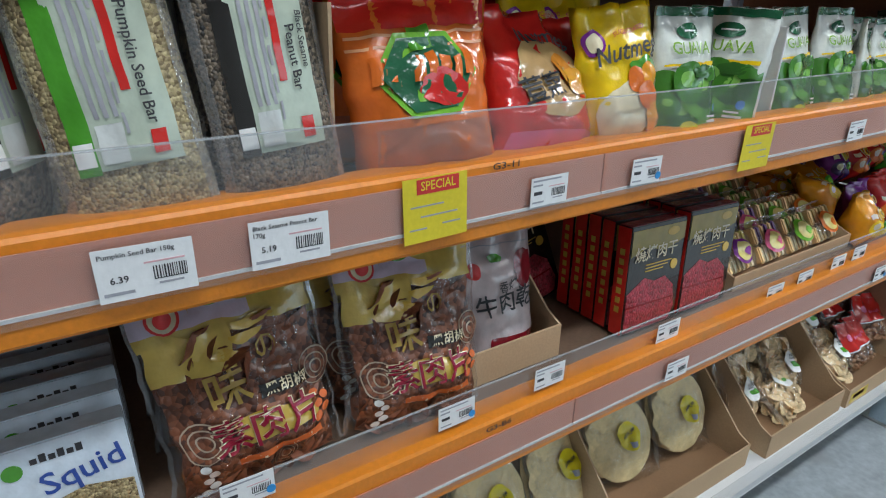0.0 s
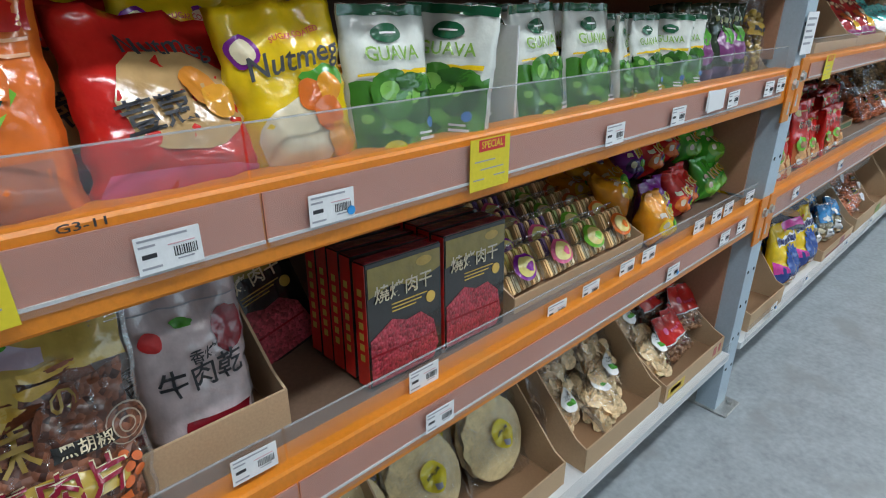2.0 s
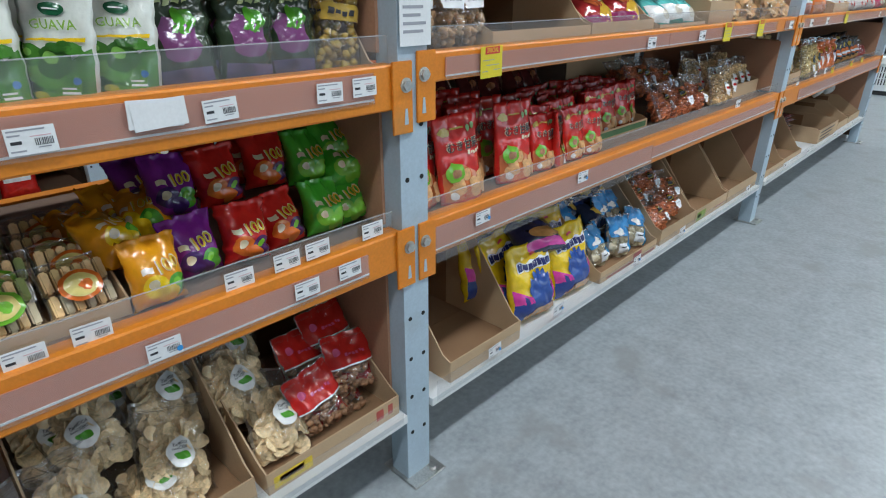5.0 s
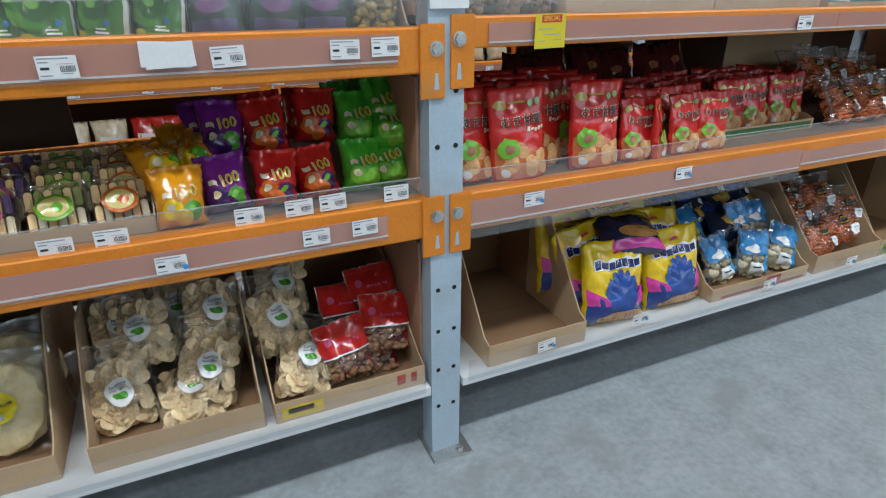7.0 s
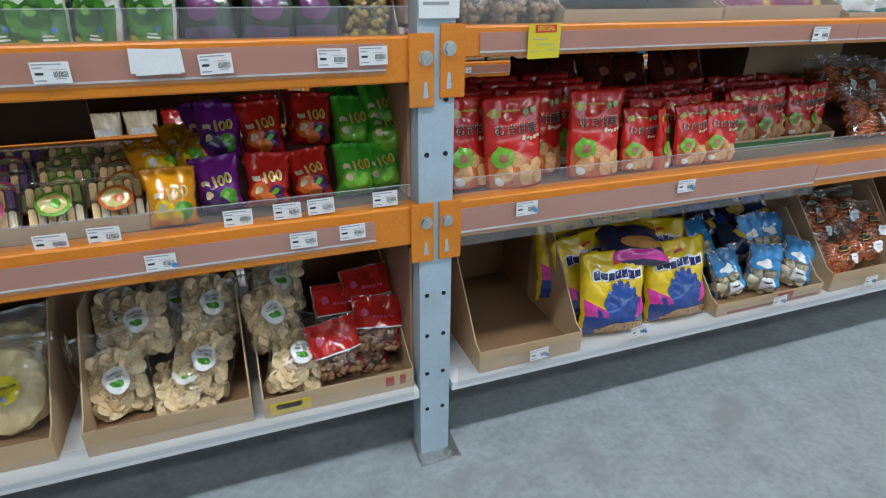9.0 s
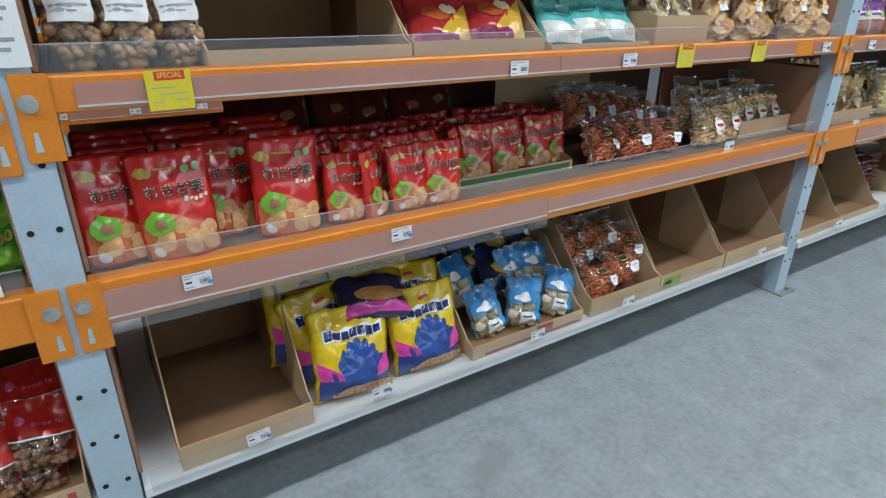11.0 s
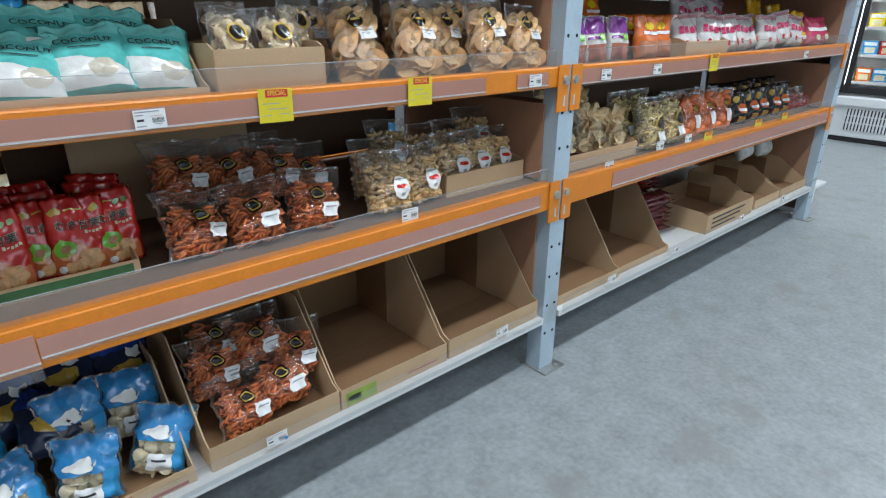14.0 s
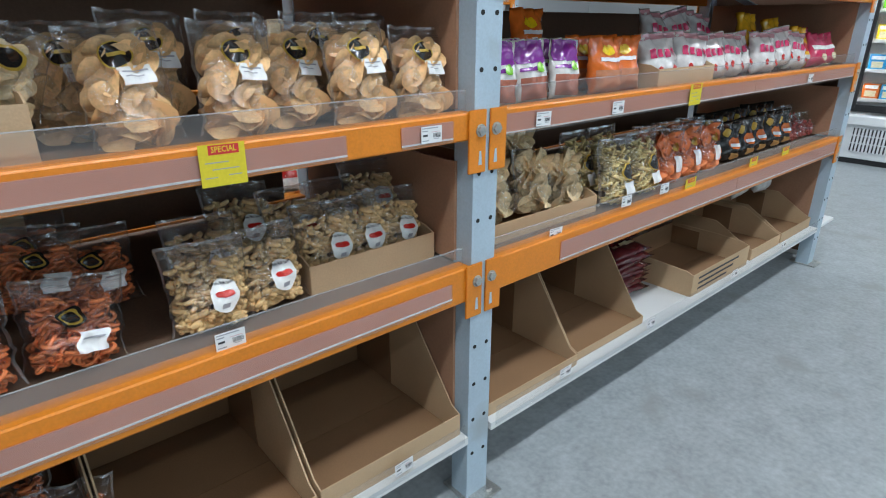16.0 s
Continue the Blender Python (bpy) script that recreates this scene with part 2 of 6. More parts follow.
class Skin:
    """The front and back surface of a filled packet: width, height, depth and how it bulges."""

    def __init__(s, w, h, d, seed=0, pinch=0.05, crumple=0.004, fall=0.45, seal=0.07, gusset=False, fold=0.2):
        s.w, s.h, s.d, s.seed, s.pinch, s.crumple, s.fall, s.seal, s.gusset, s.fold = w, h, d * 1.2, seed, pinch * 1.5, crumple * 1.35, fall, seal, gusset, fold

    def at(s, u, v, side=-1, lift=0.0):
        """u from -0.5 to 0.5 across, v from 0 to 1 up; side -1 is the front."""
        low = 1.0 if s.gusset else min(1, v / (s.seal + 0.12)) ** 0.6
        top = max(0.0, min(1, (1 - s.seal - v) / (s.fall * 1.2))) ** 0.7
        swell = low * top
        edge = max(0.0, 1 - abs(2 * u) ** 3.2) ** 0.75
        k = noise.noise(Vector((u * s.w * 26 + s.seed * 7.3, v * s.h * 20, side * 3.1)))
        k2 = noise.noise(Vector((u * s.w * 75 + s.seed * 3.7, v * s.h * 40, side * 9.1)))
        k3 = noise.noise(Vector((u * s.w * 17 + v * s.h * 9 + s.seed * 5.1, v * s.h * 13 - u * s.w * 6, side * 4.7)))
        fold = max(0.0, 1 - abs(k3) * 4.5)
        off = s.d / 2 * swell * edge + s.crumple * (k + 0.45 * k2 + s.fold * fold) * (0.35 + edge)
        if s.gusset:
            off = max(off, s.d / 2 * edge * max(0, 1 - v * 2.2))
        x = u * s.w * (1 - s.pinch * swell) + s.crumple * 0.8 * noise.noise(Vector((v * 9, s.seed, 1.0)))
        z = v * s.h + s.crumple * 0.6 * noise.noise(Vector((u * 9, s.seed, 5.0))) * (v > 0.5)
        wave = s.crumple * 1.2 * math.sin(u * 17 + s.seed) * max(0, v - 0.75) * 4
        return Vector((x, side * max(off, 0.0008) + wave + side * lift * 1.4, z))

    def body(s, nu=16, nv=20):
        bm = bmesh.new()
        grid = {}
        for side in (-1, 1):
            for i in range(nu + 1):
                for j in range(nv + 1):
                    if side == 1 and (i in (0, nu) or j in (0, nv)):
                        grid[side, i, j] = grid[-1, i, j]
                    else:
                        grid[side, i, j] = bm.verts.new(s.at(i / nu - 0.5, j / nv, side))
            for i in range(nu):
                for j in range(nv):
                    q = [grid[side, i, j], grid[side, i + 1, j], grid[side, i + 1, j + 1], grid[side, i, j + 1]]
                    bm.faces.new(q if side == -1 else q[::-1])
        return bm

    def patch(s, u0, u1, v0, v1, lift=0.0012, top=None, nu=10, nv=8, side=-1):
        """A printed area; top(a) bends its upper edge."""
        bm = bmesh.new()
        g = [[bm.verts.new(s.at(u0 + (u1 - u0) * i / nu, v0 + ((v1 if top is None else top(i / nu)) - v0) * j / nv, side, lift)) for j in range(nv + 1)] for i in range(nu + 1)]
        for i in range(nu):
            for j in range(nv):
                bm.faces.new((g[i][j], g[i + 1][j], g[i + 1][j + 1], g[i][j + 1]))
        return bm

    def disc(s, u, v, r, lift=0.0018, squash=1.0, wob=0.0, n=18, rings=3):
        """A printed round or uneven spot of radius r metres."""
        bm = bmesh.new()
        mid = bm.verts.new(s.at(u, v, -1, lift))
        last = None
        for k in range(1, rings + 1):
            ring = []
            for i in range(n):
                a = 2 * math.pi * i / n
                rr = r * k / rings * (1 + wob * noise.noise(Vector((math.cos(a) * 1.7 + u * 31, math.sin(a) * 1.7, v * 17))))
                ring.append(bm.verts.new(s.at(u + rr * math.cos(a) / s.w, v + rr * squash * math.sin(a) / s.h, -1, lift)))
            for i in range(n):
                j = (i + 1) % n
                if last is None:
                    bm.faces.new((mid, ring[i], ring[j]))
                else:
                    bm.faces.new((last[i], ring[i], ring[j], last[j]))
            last = ring
        return bm

    def text(s, text, size, u, v, lift=0.003, turn=0.0):
        vs, fs = letters(text, size)
        c, sn = math.cos(turn), math.sin(turn)
        bm = bmesh.new()
        bv = [bm.verts.new(s.at(u + (x * c - y * sn) / s.w, v + (x * sn + y * c) / s.h, -1, lift)) for x, y in vs]
        for f in fs:
            try:
                bm.faces.new([bv[i] for i in f])
            except ValueError:
                pass
        return bm


def filling(s, kind, n, size, seed, low=0.05, high=0.8):
    """Loose pieces inside a clear packet, all in one mesh."""
    rnd = random.Random(seed)
    bm = bmesh.new()
    for _ in range(n):
        v = low + (high - low) * rnd.random() ** 1.15
        room = max(0.1, 0.47 - (0.85 if kind in ("chip", "curl") else 0.5) * size / s.w)
        u = rnd.uniform(-room, room)
        f, b = s.at(u, v, -1).y, s.at(u, v, 1).y
        depth = rnd.random() ** 1.8
        p = Vector((s.at(u, v).x * 0.94, f * 0.6 + (b * 0.7 - f * 0.6) * depth, max(v * s.h, size * 0.75)))
        m = Matrix.Translation(p) @ Euler([rnd.uniform(-0.7, 0.7), rnd.uniform(-0.7, 0.7), rnd.uniform(-3, 3)]).to_matrix().to_4x4()
        k = size * rnd.uniform(0.7, 1.2)
        if kind == "chip":
            m = Matrix.Translation(p) @ Euler([1.57 + rnd.uniform(-1.1, 1.1), rnd.uniform(-1.1, 1.1), rnd.uniform(-0.8, 0.8)]).to_matrix().to_4x4()
            bend, skew = rnd.uniform(0.15, 0.4), rnd.uniform(0, 3)
            mid = bm.verts.new(m @ Vector((0, 0, k * 0.2)))
            rings = []
            for q in (0.62, 1.0):
                rings.append([bm.verts.new(m @ Vector((k * q * math.cos(a) * rnd.uniform(0.92, 1.06), k * q * 0.88 * math.sin(a), k * (0.2 - 0.2 * q * q + bend * q * q * math.cos(2 * a + skew))))) for a in [i * math.pi / 6 for i in range(12)]])
            for i in range(12):
                j = (i + 1) % 12
                bm.faces.new((mid, rings[0][i], rings[0][j]))
                bm.faces.new((rings[0][i], rings[1][i], rings[1][j], rings[0][j]))
        elif kind == "stick":
            segs = []
            for q, r in ((-1, 0.12), (-0.85, 0.33), (0, 0.38), (0.85, 0.33), (1, 0.12)):
                segs.append([bm.verts.new(m @ Vector((q * k, r * k * math.cos(a), r * k * math.sin(a) + 0.12 * k * q * q))) for a in [i * math.pi / 3 for i in range(6)]])
            for a, b2 in zip(segs, segs[1:]):
                for i in range(6):
                    bm.faces.new((a[i], a[(i + 1) % 6], b2[(i + 1) % 6], b2[i]))
        elif kind == "curl":
            segs = []
            for q in range(9):
                a = q / 8 * 5.2
                c, t = Vector((math.cos(a), math.sin(a), 0.12 * q - 0.4)) * k * 0.6, Vector((0, 0, 1))
                o = Vector((math.cos(a), math.sin(a), 0))
                segs.append([bm.verts.new(m @ (c + (o * math.cos(w) + t * math.sin(w)) * k * 0.22)) for w in (0, 1.57, 3.14, 4.71)])
            for a, b2 in zip(segs, segs[1:]):
                for i in range(4):
                    bm.faces.new((a[i], a[(i + 1) % 4], b2[(i + 1) % 4], b2[i]))
        else:
            mm = m @ Matrix.Diagonal((1, rnd.uniform(0.6, 1), rnd.uniform(0.5, 0.9), 1))
            bmesh.ops.create_icosphere(bm, subdivisions=1, radius=k, matrix=mm)
    return bm




# ---- the setting ----
X0, X1, Y0, Y1, TOP = -6.0, 13.0, -5.5, 6.0, 4.6
tagged(part("floor", box(X0, X1, Y0, Y1, -0.1, 0.0), CONCRETE), "smooth pale blue-grey sealed concrete floor with faint stains", "floor", kind="structure")
tagged(part("ceiling", box(X0, X1, Y0, Y1, TOP, TOP + 0.1), WALLP), "plain grey ceiling", "ceiling", kind="structure")
for nm, b in (("wall_north", (X0, X1, Y1, Y1 + 0.15)), ("wall_south", (X0, X1, Y0 - 0.15, Y0)), ("wall_west", (X0 - 0.15, X0, Y0, Y1)), ("wall_east", (X1, X1 + 0.15, Y0, Y1))):
    tagged(part(nm, box(*b, 0.0, TOP), WALLP), "plain grey painted shop wall", "wall", kind="structure")
TUBE = glow("lamp_tube", (1, 0.97, 0.93), 3.0)
for ly, power in LAMP_ROWS:
    for lx in (0.5, 5.0, 9.5):
        f = thing("ceiling_light", pose(lx, ly, 4.05), "long white fluorescent ceiling light, out of view", "light", "ceiling lights")
        part("housing", box(-1.6, 1.6, -0.14, 0.14, 0.0, 0.08, bevel=0.01), FREEZER_WHITE, f)
        for dy in (-0.06, 0.06):
            part("tube", cyl(0, dy, -0.018, 0.014, 3.1, "x", 8), TUBE, f, "glowing lamp tube")
        for dx in (-1.2, 1.2):
            part("hanger", cyl(dx, 0, 0.33, 0.006, 0.5, "z", 8), STEEL, f)

YF = 0.512          # front plane of the rack
DEEP = 0.95
UPRIGHTS = (-0.75, 2.152, 5.045, 7.95)
Z_TOP, Z_MID, Z_LOW = (1.15, 1.185, 1.185), (0.79, 0.79, 0.79), 0.25


def upright(parent, x, y, sign):
    """One perforated post of the rack, with a row of holes each side and a bolted foot plate."""
    p = part("upright", prism([(x - 0.043, y), (x - 0.043, y + sign * 0.07), (x - 0.028, y + sign * 0.07), (x - 0.028, y + sign * 0.012), (x + 0.028, y + sign * 0.012), (x + 0.028, y + sign * 0.07), (x + 0.043, y + sign * 0.07), (x + 0.043, y)], "z", 0.006, 2.1), BLUEGREY, parent)
    # Holes are not cut: near-black discs carry the shade inside them.
    for dx in (-0.023, 0.023):
        for k in range(16):
            z = 0.17 + 0.125 * k
            part("hole", cyl(x + dx, y + sign * 0.0005, z, 0.0062, 0.003, "y", 10), DARK, p)
    foot = part("foot_plate", box(x - 0.055, x + 0.07, min(y, y + sign * 0.1) - 0.045, max(y, y + sign * 0.1), 0.0, 0.006, bevel=0.002), STEEL, parent, "scuffed steel foot plate")
    part("anchor_bolt", cyl(x + 0.035, y - 0.02 if sign > 0 else y + 0.02, 0.011, 0.011, 0.012, "z", 6), STEEL, foot)


def beam(parent, xa, xb, z0, z1, y, sign, joints=()):
    """An orange beam with hooked end brackets, bolts and a label strip in clear plastic."""
    b = part("beam", prism([(y + sign * 0.006, z0), (y + sign * 0.003, z0 + 0.004), (y + sign * 0.003, z1 - 0.004), (y + sign * 0.006, z1), (y + sign * 0.012, z1), (y + sign * 0.05, z1), (y + sign * 0.05, z0)], "x", xa, xb), ORANGE, parent)
    for x, w in ((xa, -1), (xb, 1)):
        zt = z1 + 0.006
        pr = part("bracket", box(min(x - w * 0.02, x + w * 0.038), max(x - w * 0.02, x + w * 0.038), min(y - sign * 0.004, y + sign * 0.002), max(y - sign * 0.004, y + sign * 0.002), zt - 0.155, zt, bevel=0.0015), ORANGE, b)
        bolt = cyl(x + w * 0.018, y - sign * 0.008, zt - 0.05, 0.0125, 0.010, "y", 6)
        part("bolt", bolt, STEEL, b, "zinc hexagon bolt")
        part("washer", cyl(x + w * 0.018, y - sign * 0.0045, zt - 0.05, 0.016, 0.003, "y", 18), STEEL, b)
        part("slot", prism([(x + w * 0.015, zt - 0.1), (x + w * 0.021, zt - 0.1), (x + w * 0.024, zt - 0.135), (x + w * 0.012, zt - 0.135)], "y", y - sign * 0.0046, y - sign * 0.002), BLUEGREY, b)
    return b


def strip(parent, xa, xb, z0, z1, y):
    """A brown label strip behind a clear cover, with a white lower edge."""
    s = part("label_strip", prism([(y, z0), (y - 0.002, z0), (y - 0.002, z1), (y, z1)], "x", xa, xb), STRIP, parent, "brown label strip behind clear plastic")
    part("strip_edge", box(xa, xb, y - 0.0045, y - 0.0021, z0, z0 + 0.0035), WHITE_EDGE, s, "pale plastic edge")
    c = part("clear_cover", box(xa, xb, y - 0.0065, y - 0.0048, z0 - 0.006, z1 + 0.002), ACRYLIC, s, "clear plastic cover")


def lip(parent, xa, xb, z0, z1, y):
    part("clear_lip", prism([(y, z0), (y - 0.002, z0), (y - 0.002 + 0.003, z1), (y + 0.003, z1)], "x", xa, xb), ACRYLIC, parent, "upright strip of clear plastic")
    part("lip_edge", box(xa, xb, y + 0.0008, y + 0.0032, z1 + 0.0002, z1 + 0.0022), LIP_EDGE, parent, "frosted top edge of the clear strip")


def pen(text, size, x, z, y):
    bm = bmesh.new()
    vs, fs = letters(text, size)
    bv = [bm.verts.new((x + a * 1.2, y, z + b * 0.8)) for a, b in vs]
    for f in fs:
        bm.faces.new([bv[i] for i in f])
    return bm


rack = thing("shelving_rack", pose(0, 0, 0), "pallet rack of blue-grey posts and orange beams holding snack shelves", "shelving rack")
for x in UPRIGHTS:
    upright(rack, x, YF + 0.003, 1)
    upright(rack, x, YF + DEEP, -1)
    for za, zb in ((0.3, 0.75), (0.75, 1.2), (1.2, 1.65), (1.65, 2.05)):
        part("brace", prism([(YF + 0.05, za), (YF + 0.05, za + 0.035), (YF + DEEP - 0.05, zb), (YF + DEEP - 0.05, zb - 0.035)], "x", x - 0.012, x + 0.012), BLUEGREY, rack)
# Upper level, mostly unseen; heights picked low so it shades the top shelf.
UP = (1.45, 1.55, 1.505)
TOPB = ((1.085, 1.18), (1.132, 1.198), (1.132, 1.198))
for i, (a, b) in enumerate(zip(UPRIGHTS, UPRIGHTS[1:])):
    xa, xb = a + 0.045, b - 0.045
    z0, z1 = TOPB[i]
    bt = beam(rack, xa, xb, z0, z1, YF, 1)
    bm_ = beam(rack, xa, xb, 0.697, 0.797, YF, 1)
    bu = beam(rack, xa, xb, UP[i], UP[i] + 0.1, YF, 1)
    for z in ((z0, z1), (0.697, 0.797), (UP[i], UP[i] + 0.1)):
        beam(rack, xa, xb, *z, YF + DEEP, -1)
    cut = (0.51, 3.42, 6.6)[i]
    if i == 0:
        ends = [(xa + 0.02, cut, 1.113, 1.168), (cut + 0.003, xb - 0.07, 1.113, 1.168)]
    elif i == 1:
        ends = [(xa + 0.055, cut, 1.142, 1.184), (cut + 0.003, 4.64, 1.142, 1.184), (4.78, 4.93, 1.142, 1.184)]
    else:
        ends = [(xa + 0.02, cut, 1.135, 1.184), (cut + 0.003, xb - 0.05, 1.135, 1.184)]
    for e in ends:
        strip(bt, *e, YF + 0.002)
    if i == 0:
        mids = [(xa + 0.02, cut, 0.722, 0.772), (cut + 0.003, 2.0, 0.722, 0.772)]
    elif i == 1:
        mids = [(xa + 0.02, cut, 0.712, 0.776), (cut + 0.003, 4.93, 0.722, 0.766)]
    else:
        mids = [(xa + 0.29, cut, 0.715, 0.775), (cut + 0.003, xb - 0.04, 0.715, 0.775)]
    for e in mids:
        strip(bm_, *e, YF + 0.002)
    if i == 1:
        part("clear_flap", box(xa + 0.02, cut, YF - 0.006, YF - 0.0045, 0.678, 0.712), ACRYLIC, bm_, "clear plastic flap")
    if i == 0:
        part("handwriting", pen("G3-11", 0.014, 0.35, 1.1745, YF + 0.0015), INK, bt, "black pen marks")
        part("handwriting", pen("G3-B6", 0.015, 0.36, 0.785, YF + 0.0015), INK, bm_, "black pen marks")
    lip(bt, xa + 0.01, cut, z1 - 0.01, z1 + (0.056 if i == 0 else 0.05), YF + 0.02)
    lip(bt, cut + 0.003, xb - 0.01, z1 - 0.01, z1 + (0.056 if i == 0 else 0.05), YF + 0.02)
    lip(bm_, xa + 0.01, cut, 0.785, 0.845, YF + 0.022)
    lip(bm_, cut + 0.003, xb - 0.01, 0.785, 0.845, YF + 0.022)
    for nm, z in (("shelf_board", Z_TOP[i]), ("shelf_board", Z_MID[i]), ("shelf_board", UP[i] + 0.09)):
        part(nm, box(xa, xb, YF + 0.012 if z < z1 else YF + 0.052, YF + DEEP - 0.053, z - 0.018, z), PLY, rack, "brown chipboard shelf")
    low = part("bottom_shelf", prism([(YF - 0.006, Z_LOW - 0.026), (YF - 0.006, Z_LOW), (YF + DEEP - 0.05, Z_LOW), (YF + DEEP - 0.05, Z_LOW - 0.02), (YF + 0.012, Z_LOW - 0.02), (YF + 0.012, Z_LOW - 0.026)], "x", xa + 0.004, xb - 0.004), SHELF_WHITE, rack, "white laminated bottom shelf")
    part("clear_lip", box(xa + 0.02, xb - 0.02, YF - 0.0095, YF - 0.0075, Z_LOW - 0.012, Z_LOW + 0.055), ACRYLIC, low, "upright strip of clear plastic")
    for x, s in ((xa, 1), (xb, -1)):
        part("side_board", box(min(x, x + s * 0.008), max(x, x + s * 0.008), YF + 0.06, YF + DEEP - 0.1, Z_LOW + 0.002, 0.66), SIDE, rack, "brown side board")
        part("side_board", box(min(x, x + s * 0.008), max(x, x + s * 0.008), YF + 0.06, YF + DEEP - 0.1, 0.80, 1.07), SIDE, rack, "brown side board")
        part("side_board", box(min(x, x + s * 0.008), max(x, x + s * 0.008), YF + 0.06, YF + DEEP - 0.1, 1.20, UP[i]), SIDE, rack, "brown side board")
part("end_panel", box(7.997, 8.012, YF + 0.02, YF + DEEP, 0.05, 2.05), BOARD, rack, "brown end board")
for xa, xb, z0, z1 in ((-0.6, 1.2, 0.27, 0.66), (2.3, 3.3, 0.27, 0.68), (3.6, 4.9, 0.27, 0.68), (5.2, 7.8, 0.27, 0.66), (2.85, 3.35, 0.81, 1.12), (3.5, 4.9, 0.81, 1.05), (-0.6, 1.3, 0.81, 1.0), (5.2, 7.8, 0.81, 1.1), (-0.6, 2.0, 1.2, 1.4), (2.3, 3.5, 1.21, 1.45), (4.0, 4.9, 1.21, 1.5), (5.2, 7.8, 1.21, 1.45)):
    part("back_board", box(xa, xb, YF + DEEP - 0.085, YF + DEEP - 0.075, z0, z1), BOARD, rack, "brown backing board")


# ---- labels ----
def price_tag(dot=False, wide=0.06, price="", names=()):
    t = thing("price_tag", pose(0, 0, 0), "small white printed shelf price tag" + (" with a blue dot" if dot else ""), "price tag", "price tags")
    w, h = wide, wide * 0.62
    part("card", box(-w / 2, w / 2, -0.0006, 0, -h / 2, h / 2), PAPER, t)
    for k, text in enumerate(names):
        bm = bmesh.new()
        vs, fs = letters(text, 0.0062)
        left = min(x for x, y in vs)
        bv = [bm.verts.new((x - left - 0.45 * w, -0.0012, y + (0.36 - 0.15 * k) * h)) for x, y in vs]
        for f in fs:
            bm.faces.new([bv[i] for i in f])
        part("lettering", bm, INK, t)
    for (a, b, z) in () if names else ((-0.45, 0.3, 0.36), (-0.45, -0.2, 0.2)):
        part("text_bar", box(a * w, b * w, -0.001, -0.0007, z * h, z * h + 0.0022), GREYINK, t)
    if price:
        bm = bmesh.new()
        vs, fs = letters(price, 0.0085)
        bv = [bm.verts.new((x - 0.28 * w, -0.0012, y - 0.1 * h)) for x, y in vs]
        for f in fs:
            bm.faces.new([bv[i] for i in f])
        part("price", bm, INK, t)
    else:
        part("text_bar", box(-0.42 * w, -0.2 * w, -0.001, -0.0007, -0.1 * h, 0.02 * h), INK, t)
    part("text_bar", box(-0.45 * w, -0.15 * w, -0.001, -0.0007, -0.38 * h, -0.32 * h), GREYINK, t)
    comb, x, rnd = [(0.06 * w, -0.2 * h)], 0.06 * w, random.Random(5)
    while x < 0.42 * w:
        k = rnd.uniform(0.0005, 0.0013)
        comb += [(x, -0.185 * h), (x, 0.06 * h), (x + k, 0.06 * h), (x + k, -0.185 * h)]
        x += k + rnd.uniform(0.0008, 0.0014)
    comb.append((comb[-1][0], -0.2 * h))
    bm = prism(comb, "y", -0.001, -0.0007)
    part("barcode", bm, INK, t)
    part("text_bar", box(0.1 * w, 0.36 * w, -0.001, -0.0007, -0.3 * h, -0.26 * h), GREYINK, t)
    part("pink_print", box(-0.02 * w, 0.4 * w, -0.001, -0.0007, 0.13 * h, 0.16 * h), foil(0.7, 0.4, 0.42, 0.6), t)
    if dot:
        part("blue_dot", cyl(0.42 * w, -0.0012, -0.25 * h, 0.0055, 0.001, "y", 14), BLUEDOT, t)
    return t


def special_tag():
    t = thing("special_offer_tag", pose(0, 0, 0), "yellow special offer card on the shelf edge", "offer tag", "special offer tags")
    part("card", box(-0.041, 0.041, -0.0006, 0, -0.037, 0.037), YELLOW, t)
    part("header", box(-0.024, 0.03, -0.001, -0.0007, 0.0185, 0.0352), REDINK, t, "red printed box")
    bm = bmesh.new()
    vs, fs = letters("SPECIAL", 0.0145)
    bv = [bm.verts.new((x * 0.86 + 0.003, -0.0014, y + 0.0272)) for x, y in vs]
    for f in fs:
        bm.faces.new([bv[i] for i in f])
    part("lettering", bm, AMBER, t, "yellow lettering")
    for a, b, z in ((-0.032, 0.01, 0.004), (-0.02, 0.028, -0.008), (0.008, 0.032, -0.02), (-0.034, -0.012, -0.022)):
        part("text_bar", box(a, b, -0.001, -0.0007, z, z + 0.0018), GREYINK, t)
    return t


def place_all(proto, spots):
    """The first spot takes the thing itself, the others copies."""
    proto.matrix_world = spots[0]
    for m in spots[1:]:
        copy_thing(proto, m)


YT = YF - 0.0066
TAG_T1, TAG_T2, TAG_M = 1.14, 1.160, 0.748
def tilt(x, z, y=YT, r=0.0):
    near = max(0.0, 1.0 - x)
    return pose(x + 0.017 * near, y, z + 0.017 * near, 0, r + random.uniform(-1.5, 1.5), 0)


